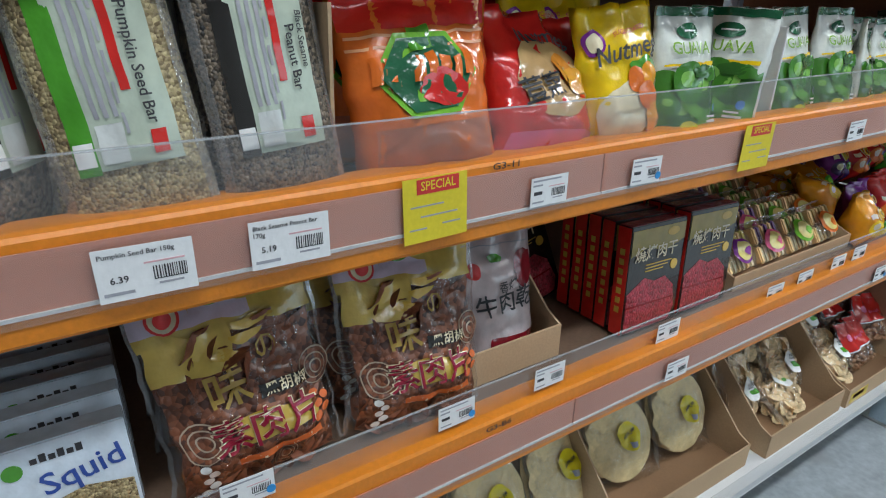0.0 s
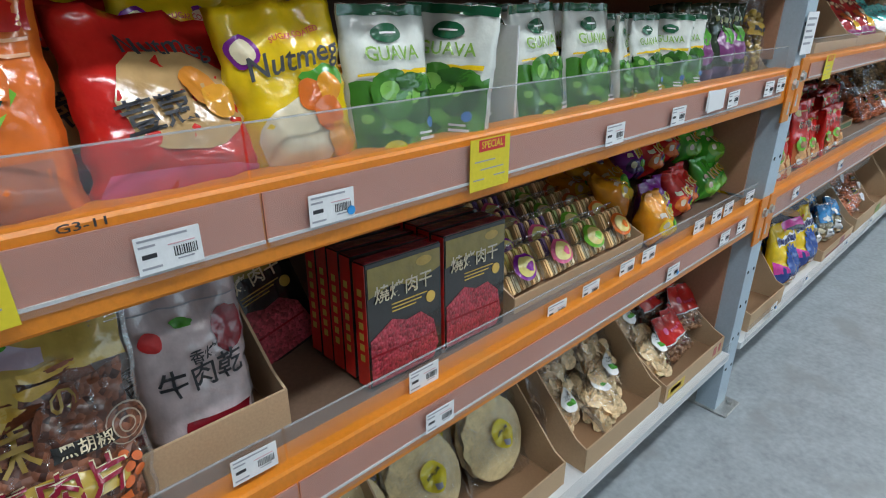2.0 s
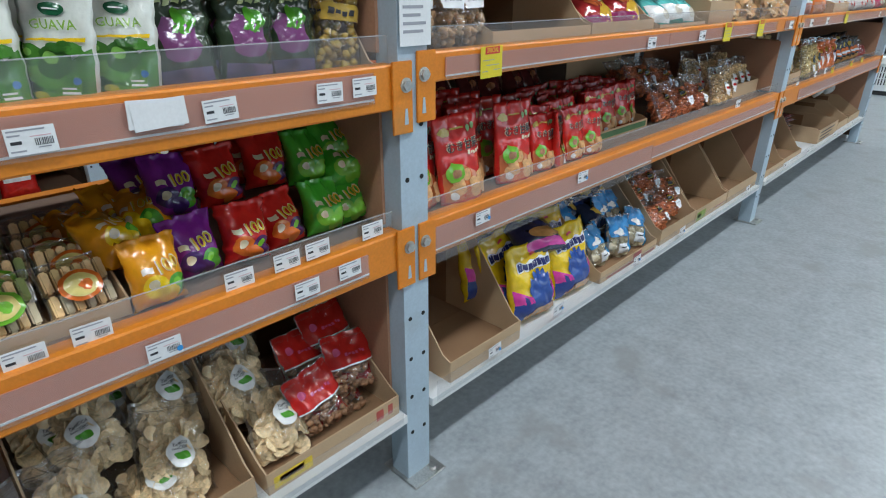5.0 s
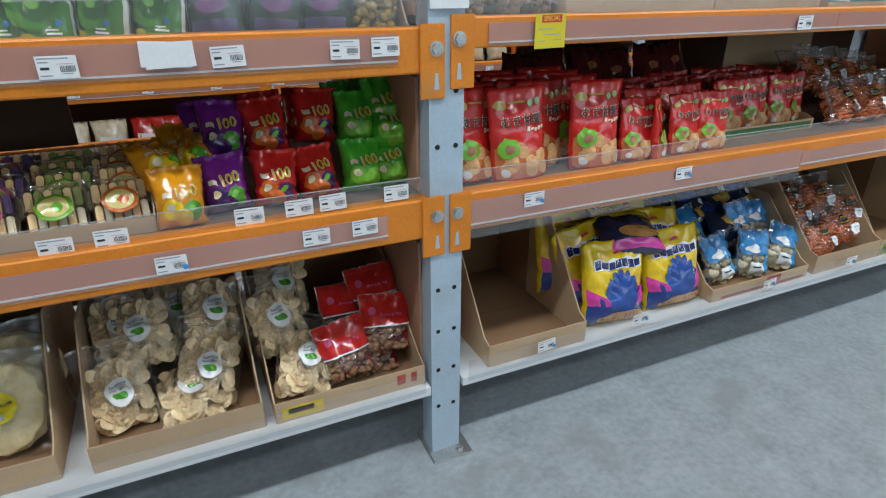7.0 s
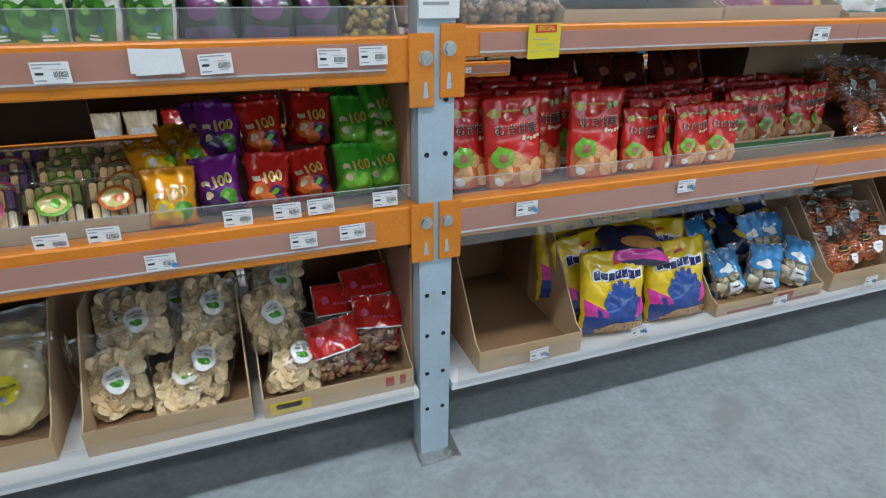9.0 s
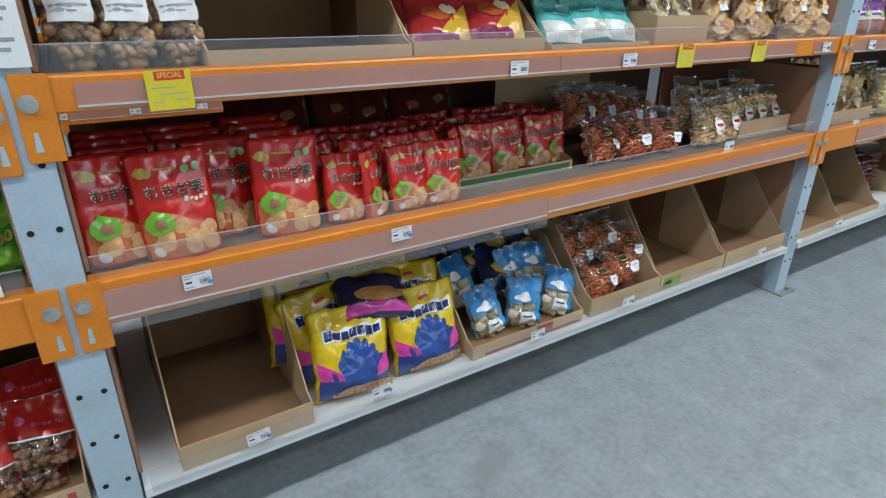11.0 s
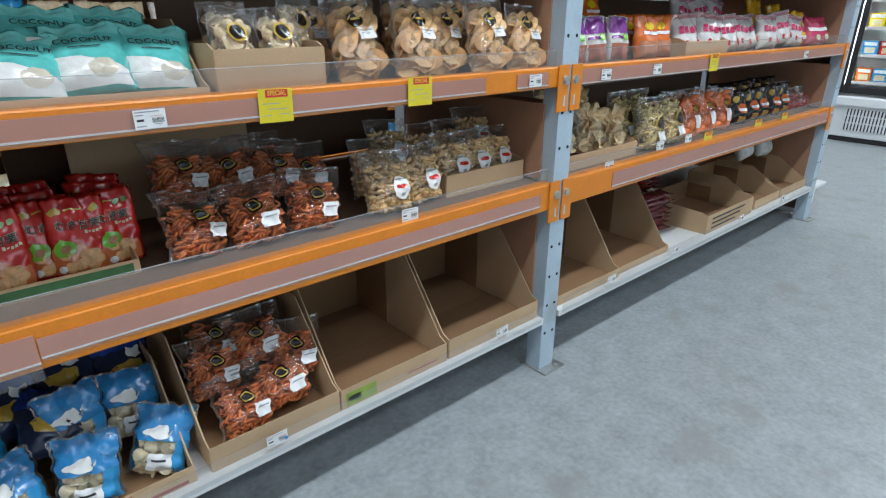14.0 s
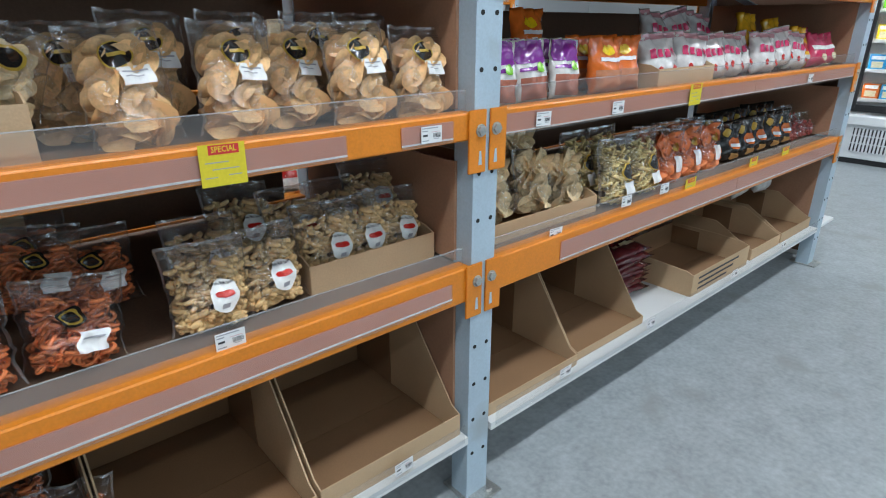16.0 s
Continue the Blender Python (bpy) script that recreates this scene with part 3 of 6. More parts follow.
place_all(price_tag(price="6.39", wide=0.078, names=("Pumpkin Seed Bar 150g",)), [tilt(-0.063, 1.119)])
place_all(price_tag(price="5.19", wide=0.078, names=("Black Sesame Peanut Bar", "170g")), [tilt(0.066, 1.122)])
place_all(price_tag(), [tilt(0.402, 1.126), tilt(1.19, 1.132), tilt(1.43, 1.135), tilt(1.703, 1.14, r=-2), tilt(1.925, 1.143), tilt(2.01, 1.145),
                        tilt(3.27, 1.16), tilt(4.86, 1.163), tilt(5.25, 1.16), tilt(5.6, 1.16), tilt(3.70, 1.163), tilt(7.2, 1.16),
                        tilt(1.832, 0.752), tilt(1.944, 0.757), tilt(0.755, 0.74), tilt(5.37, 0.80, YF + 0.016),
                        tilt(0.457, 0.815, YF + 0.016), tilt(1.09, 0.80, YF + 0.016), tilt(1.205, 0.803, YF + 0.016), tilt(1.345, 0.808, YF + 0.016), tilt(1.44, 0.811, YF + 0.016), tilt(1.70, 0.815, YF + 0.016), tilt(1.805, 0.818, YF + 0.016), tilt(1.88, 0.82, YF + 0.016), tilt(2.03, 0.82, YF + 0.016), tilt(0.742, 0.812, YF + 0.016), tilt(4.36, 0.815, YF + 0.016), tilt(5.75, 0.83, YF + 0.016), tilt(6.0, 0.83, YF + 0.016),
                        tilt(4.755, 0.285, YF - 0.0098, -4), tilt(5.45, 0.285, YF - 0.0098), tilt(6.0, 0.28, YF - 0.0098), tilt(6.75, 0.28, YF - 0.0098), tilt(7.35, 0.28, YF - 0.0098)])
place_all(price_tag(True), [tilt(0.585, 1.129), tilt(0.283, 0.812, YF + 0.016), tilt(-0.007, 0.82, YF + 0.016), tilt(1.535, 0.745), tilt(2.397, 0.758), tilt(2.905, 0.762), tilt(2.475, 0.288, YF - 0.0098, -5), tilt(2.83, 0.29, YF - 0.0098, -5), tilt(3.42, 0.285, YF - 0.0098, -3), tilt(3.87, 0.285, YF - 0.0098, -2)])
place_all(special_tag(), [tilt(0.233, 1.129), tilt(0.855, 1.137), tilt(2.408, 1.163), tilt(3.967, 1.165), tilt(4.385, 1.165), tilt(6.08, 1.165), tilt(6.2, 0.80, YF + 0.016), tilt(6.78, 0.80, YF + 0.016), tilt(7.15, 0.80, YF + 0.016)])

blank = thing("blank_card", pose(0, 0, 0), "blank white card tucked on the label strip", "card", "blank cards")
part("sheet", box(-0.042, 0.042, -0.0008, 0, -0.022, 0.022, bevel=0.0003), PAPER, blank)
place_all(blank, [pose(1.598, YT, 1.148, 0, 3, 0), pose(1.604, YT - 0.001, 1.147, 0, -2, 0)])


# ---- cartons ----
def carton(x0, x1, y0, depth, z, front, back, label="open brown cardboard display carton, empty", turn=0.0, flat=0.45, print_=False, panels=()):
    """A cut-down carton: low front, tall back, side walls cut on a slope."""
    w, t = x1 - x0, 0.004
    c = thing("carton", pose((x0 + x1) / 2, y0, z, 0, 0, turn), label, "cardboard box", "cartons on the shelves")
    part("base", box(-w / 2 + 0.002, w / 2 - 0.002, 0.002, depth - 0.002, 0.0015, 0.0015 + t), CARD_SHADED, c)
    part("base_flap", box(-w / 2 + 0.006, w / 2 - 0.006, 0.01, depth * 0.47, 0.006, 0.009), CARD_SHADED, c)
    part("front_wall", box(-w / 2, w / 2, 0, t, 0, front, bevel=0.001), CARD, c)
    part("back_wall", box(-w / 2, w / 2, depth - t, depth, 0, back, bevel=0.001), CARD_SHADED, c)
    for s in (-1, 1):
        x = s * (w / 2 - t / 2)
        part("side_wall", prism([(t, 0), (depth - t, 0), (depth - t, back), (depth * flat + t, back), (t + 0.03, front + 0.012), (t, front)], "x", x - t / 2, x + t / 2), CARD, c)
    part("base_flap", box(-w / 2 + 0.006, w / 2 - 0.006, depth * 0.475, depth - 0.01, 0.006, 0.0085), CARD_SHADED, c)
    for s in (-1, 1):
        part("side_fold", box(min(s * (w / 2 - 0.005), s * (w / 2 - 0.0075)), max(s * (w / 2 - 0.005), s * (w / 2 - 0.0075)), depth * 0.62, depth - 0.006, 0.01, back * 0.86), CARD_SHADED, c)
    for a, b, za, zb, ink in panels:
        part("print_panel", box(a * w, b * w, -0.0007, -0.0002, za * front, zb * front), ink, c)
    if print_:
        for k in range(3):
            part("print_bar", box(-w * 0.4, w * (0.1 + 0.1 * k), -0.0006, -0.0001, front * (0.2 + 0.25 * k), front * (0.2 + 0.25 * k) + 0.01), INK, c)
    return c


carton(-0.19, 0.158, 0.535, 0.3, 1.15, 0.015, 0.2, "cut-down cardboard tray holding flat seed bar packets", flat=0.05)
carton(0.36, 0.555, 0.60, 0.3, 0.79, 0.062, 0.16, "cut-down brown carton holding white meat pouches")
carton(1.03, 1.52, 0.585, 0.3, 0.79, 0.035, 0.10, "low cardboard tray holding cookie packets")
carton(0.75, 1.22, 0.55, 0.55, Z_LOW, 0.07, 0.30, "brown carton holding round cracker packs")
carton(1.285, 1.665, 0.535, 0.5, Z_LOW, 0.075, 0.28, "brown carton full of tapioca cracker bags")
carton(1.69, 2.095, 0.53, 0.5, Z_LOW, 0.062, 0.30, "tall brown carton of cracker and nut bags", flat=0.75, panels=((-0.46, -0.2, 0.15, 0.7, foil(0.72, 0.5, 0.03, 0.6)), (-0.42, -0.26, 0.35, 0.6, foil(0.6, 0.08, 0.03, 0.6)), (0.3, 0.36, 0.3, 0.8, foil(0.45, 0.07, 0.05, 0.6)), (0.4, 0.44, 0.3, 0.8, foil(0.45, 0.07, 0.05, 0.6))))
carton(2.29, 2.63, 0.52, 0.55, Z_LOW, 0.072, 0.36)
carton(3.17, 3.66, 0.53, 0.5, Z_LOW, 0.05, 0.26, "brown carton of blue cracker packets", panels=((-0.4, 0.46, 0.12, 0.3, foil(0.3, 0.06, 0.06, 0.6)), (0.05, 0.2, 0.35, 0.9, foil(0.36, 0.08, 0.07, 0.6))))
carton(3.70, 4.085, 0.53, 0.5, Z_LOW, 0.075, 0.30, "brown carton of orange snack bags")
carton(4.09, 4.51, 0.53, 0.55, Z_LOW, 0.07, 0.36, "open brown cardboard carton with lime print, empty", panels=((-0.46, -0.2, 0.1, 0.75, foil(0.25, 0.36, 0.05, 0.6)), (-0.44, -0.34, 0.3, 0.55, foil(0.5, 0.5, 0.45, 0.6)), (0.1, 0.4, 0.3, 0.36, foil(0.4, 0.06, 0.06, 0.6))))
carton(4.52, 4.985, 0.53, 0.55, Z_LOW, 0.075, 0.36)
carton(5.11, 5.56, 0.535, 0.5, Z_LOW, 0.045, 0.33)
carton(5.58, 6.02, 0.55, 0.55, Z_LOW, 0.035, 0.36)
carton(6.40, 6.98, 0.54, 0.42, Z_LOW, 0.105, 0.125, "printed brown cardboard tray, empty", turn=0, print_=True)
carton(7.05, 7.42, 0.55, 0.45, Z_LOW, 0.06, 0.17)
carton(7.44, 7.88, 0.55, 0.45, Z_LOW, 0.06, 0.18)
carton(2.5, 2.985, 0.58, 0.5, 1.185, 0.04, 0.28)
carton(2.99, 3.42, 0.58, 0.45, 1.185, 0.045, 0.2, "cardboard tray of red and yellow snack bags")
carton(3.43, 3.845, 0.56, 0.4, 1.185, 0.025, 0.16, "cardboard tray of coconut snack bags")
carton(3.86, 4.13, 0.555, 0.26, 1.185, 0.10, 0.11, "plain cardboard box of snack bags")
carton(4.60, 4.98, 0.64, 0.3, 0.79, 0.075, 0.10, "white and brown carton of fish stick bags")
carton(3.18, 3.66, 0.66, 0.3, 0.79, 0.035, 0.05, "low green-printed carton of red chestnut pouches", panels=((-0.47, 0.47, 0.15, 0.8, foil(0.05, 0.16, 0.06, 0.6)),))
carton(5.15, 5.68, 0.60, 0.4, 0.79, 0.06, 0.10, "low carton of pale cracker bags")
carton(5.9, 6.3, 0.555, 0.3, 1.185, 0.07, 0.09, "low carton of popcorn bags")


# ---- packets ----
def seeds(name, dark, light, scale):
    """Pressed seeds under film: cells of two tones with relief."""
    m, n, l, b = nodes_of(name)
    tc, vo, ra, bp = n.new("ShaderNodeTexCoord"), n.new("ShaderNodeTexVoronoi"), n.new("ShaderNodeMix"), n.new("ShaderNodeBump")
    vo.inputs["Scale"].default_value = scale
    l.new(tc.outputs["Object"], vo.inputs["Vector"])
    ra.data_type = "RGBA"
    ra.inputs[6].default_value, ra.inputs[7].default_value = (*dark, 1), (*light, 1)
    sep = n.new("ShaderNodeSeparateColor")
    l.new(vo.outputs["Color"], sep.inputs[0])
    l.new(sep.outputs[0], ra.inputs[0])
    l.new(ra.outputs[2], b.inputs["Base Color"])
    l.new(vo.outputs["Distance"], bp.inputs["Height"])
    bp.inputs["Strength"].default_value, bp.inputs["Distance"].default_value, bp.invert = 0.6, 0.004, True
    l.new(bp.outputs[0], b.inputs["Normal"])
    b.inputs["Roughness"].default_value, b.inputs["Coat Weight"].default_value, b.inputs["Coat Roughness"].default_value = 0.5, 0.6, 0.15
    return m


CRISP = paint("pale_crisp", (0.86, 0.66, 0.39), 0.55, vary=0.28, scale=40, spread=0.9, pieces=True)
CRISP_PEACH = paint("peach_crisp", (0.76, 0.47, 0.22), 0.5, vary=0.3, scale=35, spread=0.9, pieces=True)
PAPPAD = paint("pale_yellow_cracker", (0.80, 0.65, 0.35), 0.5, vary=0.22, scale=60, grain=300, bump=0.4, dirt=(0.62, 0.42, 0.18), dirt_at=0.64)
CRISP_BROWN = paint("brown_crisp", (0.52, 0.32, 0.16), 0.6, vary=0.3, scale=40, spread=0.7, pieces=True)
PRETZEL = paint("orange_snack", (0.82, 0.24, 0.08), 0.5, vary=0.35, scale=50, spread=0.8, pieces=True)
STICK = paint("baked_stick", (0.82, 0.56, 0.27), 0.5, vary=0.22, scale=45, spread=0.8, pieces=True)
RINGS = paint("yellow_ring_snack", (0.85, 0.68, 0.32), 0.5, vary=0.2, scale=45, spread=0.7, pieces=True)
JERKY = paint("dark_jerky", (0.20, 0.065, 0.03), 0.4, vary=0.5, scale=45, grain=140, bump=0.5)
NUT = paint("brown_nut", (0.36, 0.18, 0.09), 0.5, vary=0.4, scale=60)
CHESTNUT = paint("chestnut_print", (0.66, 0.36, 0.15), 0.35, vary=0.35, scale=50)
WHITE = foil(0.78, 0.78, 0.76, 0.35)
GOLD = foil(0.55, 0.36, 0.06)
BLK = foil(0.02, 0.018, 0.016)
GREEN, DKGREEN, LIME = foil(0.07, 0.30, 0.025), foil(0.01, 0.10, 0.04), foil(0.17, 0.46, 0.035)
RED, DKRED, ORG, YEL = foil(0.58, 0.02, 0.015), foil(0.22, 0.012, 0.02), foil(0.68, 0.15, 0.02), foil(0.82, 0.55, 0.01)
PURPLE, BLUE, TEAL, PINK = foil(0.20, 0.02, 0.25), foil(0.02, 0.06, 0.30), foil(0.12, 0.55, 0.52), foil(0.65, 0.10, 0.22)
SKYBLUE, CREAM = foil(0.03, 0.30, 0.62), foil(0.72, 0.62, 0.42)
SEED_PALE = seeds("pumpkin_seeds", (0.13, 0.085, 0.035), (0.56, 0.45, 0.23), 300)
JERKY_PRINT = seeds("red_jerky_print", (0.16, 0.006, 0.015), (0.50, 0.05, 0.08), 190)
JERKY_BROWN = seeds("brown_jerky_print", (0.045, 0.012, 0.006), (0.27, 0.09, 0.04), 130)
SEED_DARK = seeds("black_sesame_seeds", (0.012, 0.011, 0.010), (0.26, 0.20, 0.14), 300)


def packet(name, label, category, group, skin, body, prints=(), fill=None, nu=16, nv=20):
    """A filled packet: body, printed areas and, if clear, what is inside."""
    t = thing(name, pose(0, 0, 0), label, category, group)
    p = part("wrapper", skin.body(nu, nv), body, t, smooth=True)
    if fill:
        kind, n, size, material = fill[:4]
        tagged(part("filling", filling(skin, kind, n, size, skin.seed + 3, *fill[4:]), material, t, smooth=True), kind="stuff")
    if body is BAG:
        for v in (0.885, 0.905):
            part("zip_seal", skin.patch(-0.49, 0.49, v, v + 0.007, 0.0014, nu=12, nv=2), ZIP, p, "clear zip ridge", smooth=True)
        part("top_hem", skin.patch(-0.5, 0.5, 0.965, 1.0, 0.001, nu=12, nv=2), ZIP, p, "heat-sealed clear hem", smooth=True)
        for u in (-0.5, 0.475):
            part("side_seam", skin.patch(u, u + 0.025, 0.02, 0.99, 0.001, nu=2, nv=16), ZIP, p, "clear side seam", smooth=True)
    for nm, bm, material in prints:
        part(nm, bm, material, p, smooth=True)
    return t


def put_all(proto, z, rows):
    """Rows of x, y, lift, lean, roll, yaw."""
    place_all(proto, [pose(x, y, z + up, -lean, roll, yaw) for x, y, up, lean, roll, yaw in rows])


def bars(s, u0, u1, v, h, n, material, gap=0.25):
    """Unreadable lettering or a brand mark as plain blocks."""
    w = (u1 - u0) / n
    return [("mark", s.patch(u0 + i * w, u0 + (i + 1 - gap) * w, v + 0.012 * math.sin(i * 2.1), v + h + 0.012 * math.cos(i * 1.7), 0.0026, nu=3, nv=3), material) for i in range(n)]


def deeper(rows, dy, n, drop=0.0, dx=0.0):
    return rows + [(x + dx * k, y + dy * k, up + drop * k, lean, roll, yaw) for k in range(1, n + 1) for x, y, up, lean, roll, yaw in rows]


# top shelf, first bay
Z1 = Z_TOP[0] + 0.004
def seed_packet(mat_, word, word2, main, seed):
    s = Skin(0.126, 0.25, 0.03, seed, 0.01, 0.0016, 0.12, 0.04, fold=0.0)
    pr = [("clear_edge", s.patch(-0.5, -0.43, 0.02, 0.99, 0.0012, nu=3, nv=14), ZIP), ("clear_edge", s.patch(0.43, 0.5, 0.02, 0.99, 0.0012, nu=3, nv=14), ZIP), ("clear_edge", s.patch(-0.46, 0.46, 0.0, 0.035, 0.0014), ZIP),
          ("label", s.patch(-0.24, 0.34, 0.25, 0.9, 0.0018), foil(0.44, 0.50, 0.40, 0.4)), ("label_band", s.patch(-0.34, -0.2, 0.24, 0.92, 0.0022), main),
          ("red_band", s.patch(0.06, 0.12, 0.5, 0.82, 0.0024, nu=3), RED), ("barcode_box", s.patch(-0.33, -0.21, 0.27, 0.35, 0.003, nu=3, nv=3), WHITE)]
    pr += [("lettering", s.text(word, 0.0135, 0.2, 0.58, 0.0036, -math.pi / 2), INK)]
    if word2:
        pr += [("lettering", s.text(word2, 0.0095, 0.29, 0.64, 0.0036, -math.pi / 2), INK)]
    pr += [("text_bar", s.patch(-0.15 + 0.06 * k, -0.12 + 0.06 * k, 0.42, 0.85 - 0.06 * (k % 2), 0.0024, nu=2), GREYINK) for k in range(3)]
    pr += [("text_bar", s.patch(0.015, 0.035, 0.36 + 0.1 * k, 0.43 + 0.1 * k, 0.0026, nu=2), GREYINK) for k in range(5)]
    pr += [("red_mark", s.patch(0.16, 0.26, 0.28, 0.36, 0.003, nu=3, nv=3), RED), ("pale_print", s.patch(-0.2, 0.3, 0.905, 0.955, 0.0022), CREAM), ("nutrition_panel", s.patch(-0.17, 0.0, 0.27, 0.4, 0.0026, nu=4), foil(0.6, 0.62, 0.6, 0.4))]
    return packet("seed_bar_packet", "clear vacuum packet of " + ("pale pumpkin" if main is GREEN else "black sesame") + " seed bar standing in a tray", "snack packet", "seed bar packets", s, mat_, pr)


put_all(seed_packet(SEED_PALE, "Pumpkin Seed Bar", "", GREEN, 1), Z1, [(-0.028, 0.553, 0, 9, -6, -4), (-0.045, 0.61, 0, 8, 1, -4), (-0.03, 0.66, 0, 8, 0, 0)])
put_all(seed_packet(SEED_DARK, "Peanut Bar", "Black Sesame", BLK, 2), Z1, [(0.102, 0.553, 0, 8, -4, 3), (0.09, 0.61, 0, 8, 1, 0), (0.02, 0.64, 0, 3, 0, 70), (-0.125, 0.60, 0, 4, 0, 60), (-0.14, 0.66, 0, 4, 0, 30)])

s = Skin(0.195, 0.215, 0.075, 3, 0.06, 0.005, 0.5)
put_all(packet("snack_bag", "shiny orange snack bag with a green emblem, standing on the shelf", "snack bag", "orange snack bags", s, ORG,
    [("upper_print", s.patch(-0.47, 0.47, 0.80, 0.99, 0.0012), RED), ("stripe", s.patch(-0.45, 0.45, 0.70, 0.715), foil(0.8, 0.4, 0.2)), ("stripe", s.patch(-0.45, 0.45, 0.76, 0.775), foil(0.8, 0.4, 0.2)), ("emblem", s.disc(0, 0.56, 0.066, 0.0018, 0.82, 0.1, n=6), LIME), ("emblem", s.disc(0, 0.56, 0.059, 0.0024, 0.8, 0.1, n=6), DKGREEN), ("emblem_top", s.patch(-0.08, 0.06, 0.68, 0.8, 0.003), GREEN), ("emblem_low", s.disc(0.08, 0.48, 0.032, 0.003, 0.6, 0.3), RED)]
    + bars(s, -0.36, 0.34, 0.52, 0.13, 8, ORG) + [("window", s.patch(-0.4, 0.4, 0.06, 0.3, 0.0012), foil(0.45, 0.14, 0.07))]), Z1, [(0.28, 0.572, 0, 12, -3, -6), (0.25, 0.67, 0.0, 8, 2, -4), (0.25, 0.76, 0, 8, 0, 0)])

s = Skin(0.2, 0.2, 0.07, 4, 0.06, 0.006, 0.5)
put_all(packet("snack_bag", "red and clear bag of dried nutmeg slumped on the shelf", "snack bag", "red snack bags", s, RED,
    [("window", s.disc(0.02, 0.5, 0.072, 0.0015, 0.75, 0.2), foil(0.48, 0.30, 0.13)), ("fruit", s.disc(0.12, 0.58, 0.022, 0.003), foil(0.6, 0.22, 0.03)), ("fruit", s.disc(0.2, 0.5, 0.02, 0.0034), foil(0.66, 0.3, 0.03)), ("pink_edge", s.patch(-0.45, 0.46, 0.03, 0.16, 0.0016), PINK), ("lettering", s.text("Nutmeg", 0.028, 0.0, 0.80, 0.0034), INK), ("lettering", s.text("荳蔻", 0.038, -0.16, 0.42, 0.0034, 0.2), INK)]), Z1, [(0.462, 0.572, 0, 22, 7, 6), (0.40, 0.67, 0.0, 12, -4, 4), (0.40, 0.76, 0.02, 10, 3, 0)])

s = Skin(0.15, 0.2, 0.058, 5, 0.05, 0.004, 0.5)
put_all(packet("snack_bag", "bright yellow bag of nutmeg with printed fruit", "snack bag", "yellow snack bags", s, YEL,
    [("pale_print", s.disc(-0.1, 0.28, 0.05, 0.0014, 0.8, 0.3), CREAM), ("leaf", s.disc(0.24, 0.56, 0.03, 0.0018, 0.45, 0.3), GREEN), ("fruit", s.disc(0.08, 0.48, 0.018, 0.0024), ORG), ("fruit", s.disc(0.25, 0.5, 0.017, 0.0028), foil(0.75, 0.3, 0.02)), ("fruit", s.disc(0.2, 0.36, 0.02, 0.003), ORG), ("fruit", s.disc(0.27, 0.2, 0.022, 0.003), foil(0.75, 0.3, 0.02)), ("emblem", s.disc(-0.34, 0.76, 0.018, 0.002), PURPLE), ("emblem", s.disc(-0.34, 0.76, 0.013, 0.003), CREAM), ("lettering", s.text("Nutmeg", 0.036, 0.04, 0.68, 0.0036, 0.1), INK), ("lettering", s.text("SUGAR COATED", 0.009, 0.1, 0.81, 0.003, 0.1), REDINK)]), Z1, [(0.607, 0.572, 0, 9, -5, -4), (0.51, 0.66, 0.02, 8, 4, 6), (0.43, 0.73, 0.04, 8, -3, -4), (0.58, 0.67, 0.02, 8, 4, 0), (0.50, 0.76, 0.04, 8, 4, 0), (0.36, 0.80, 0.05, 8, -6, 0)])


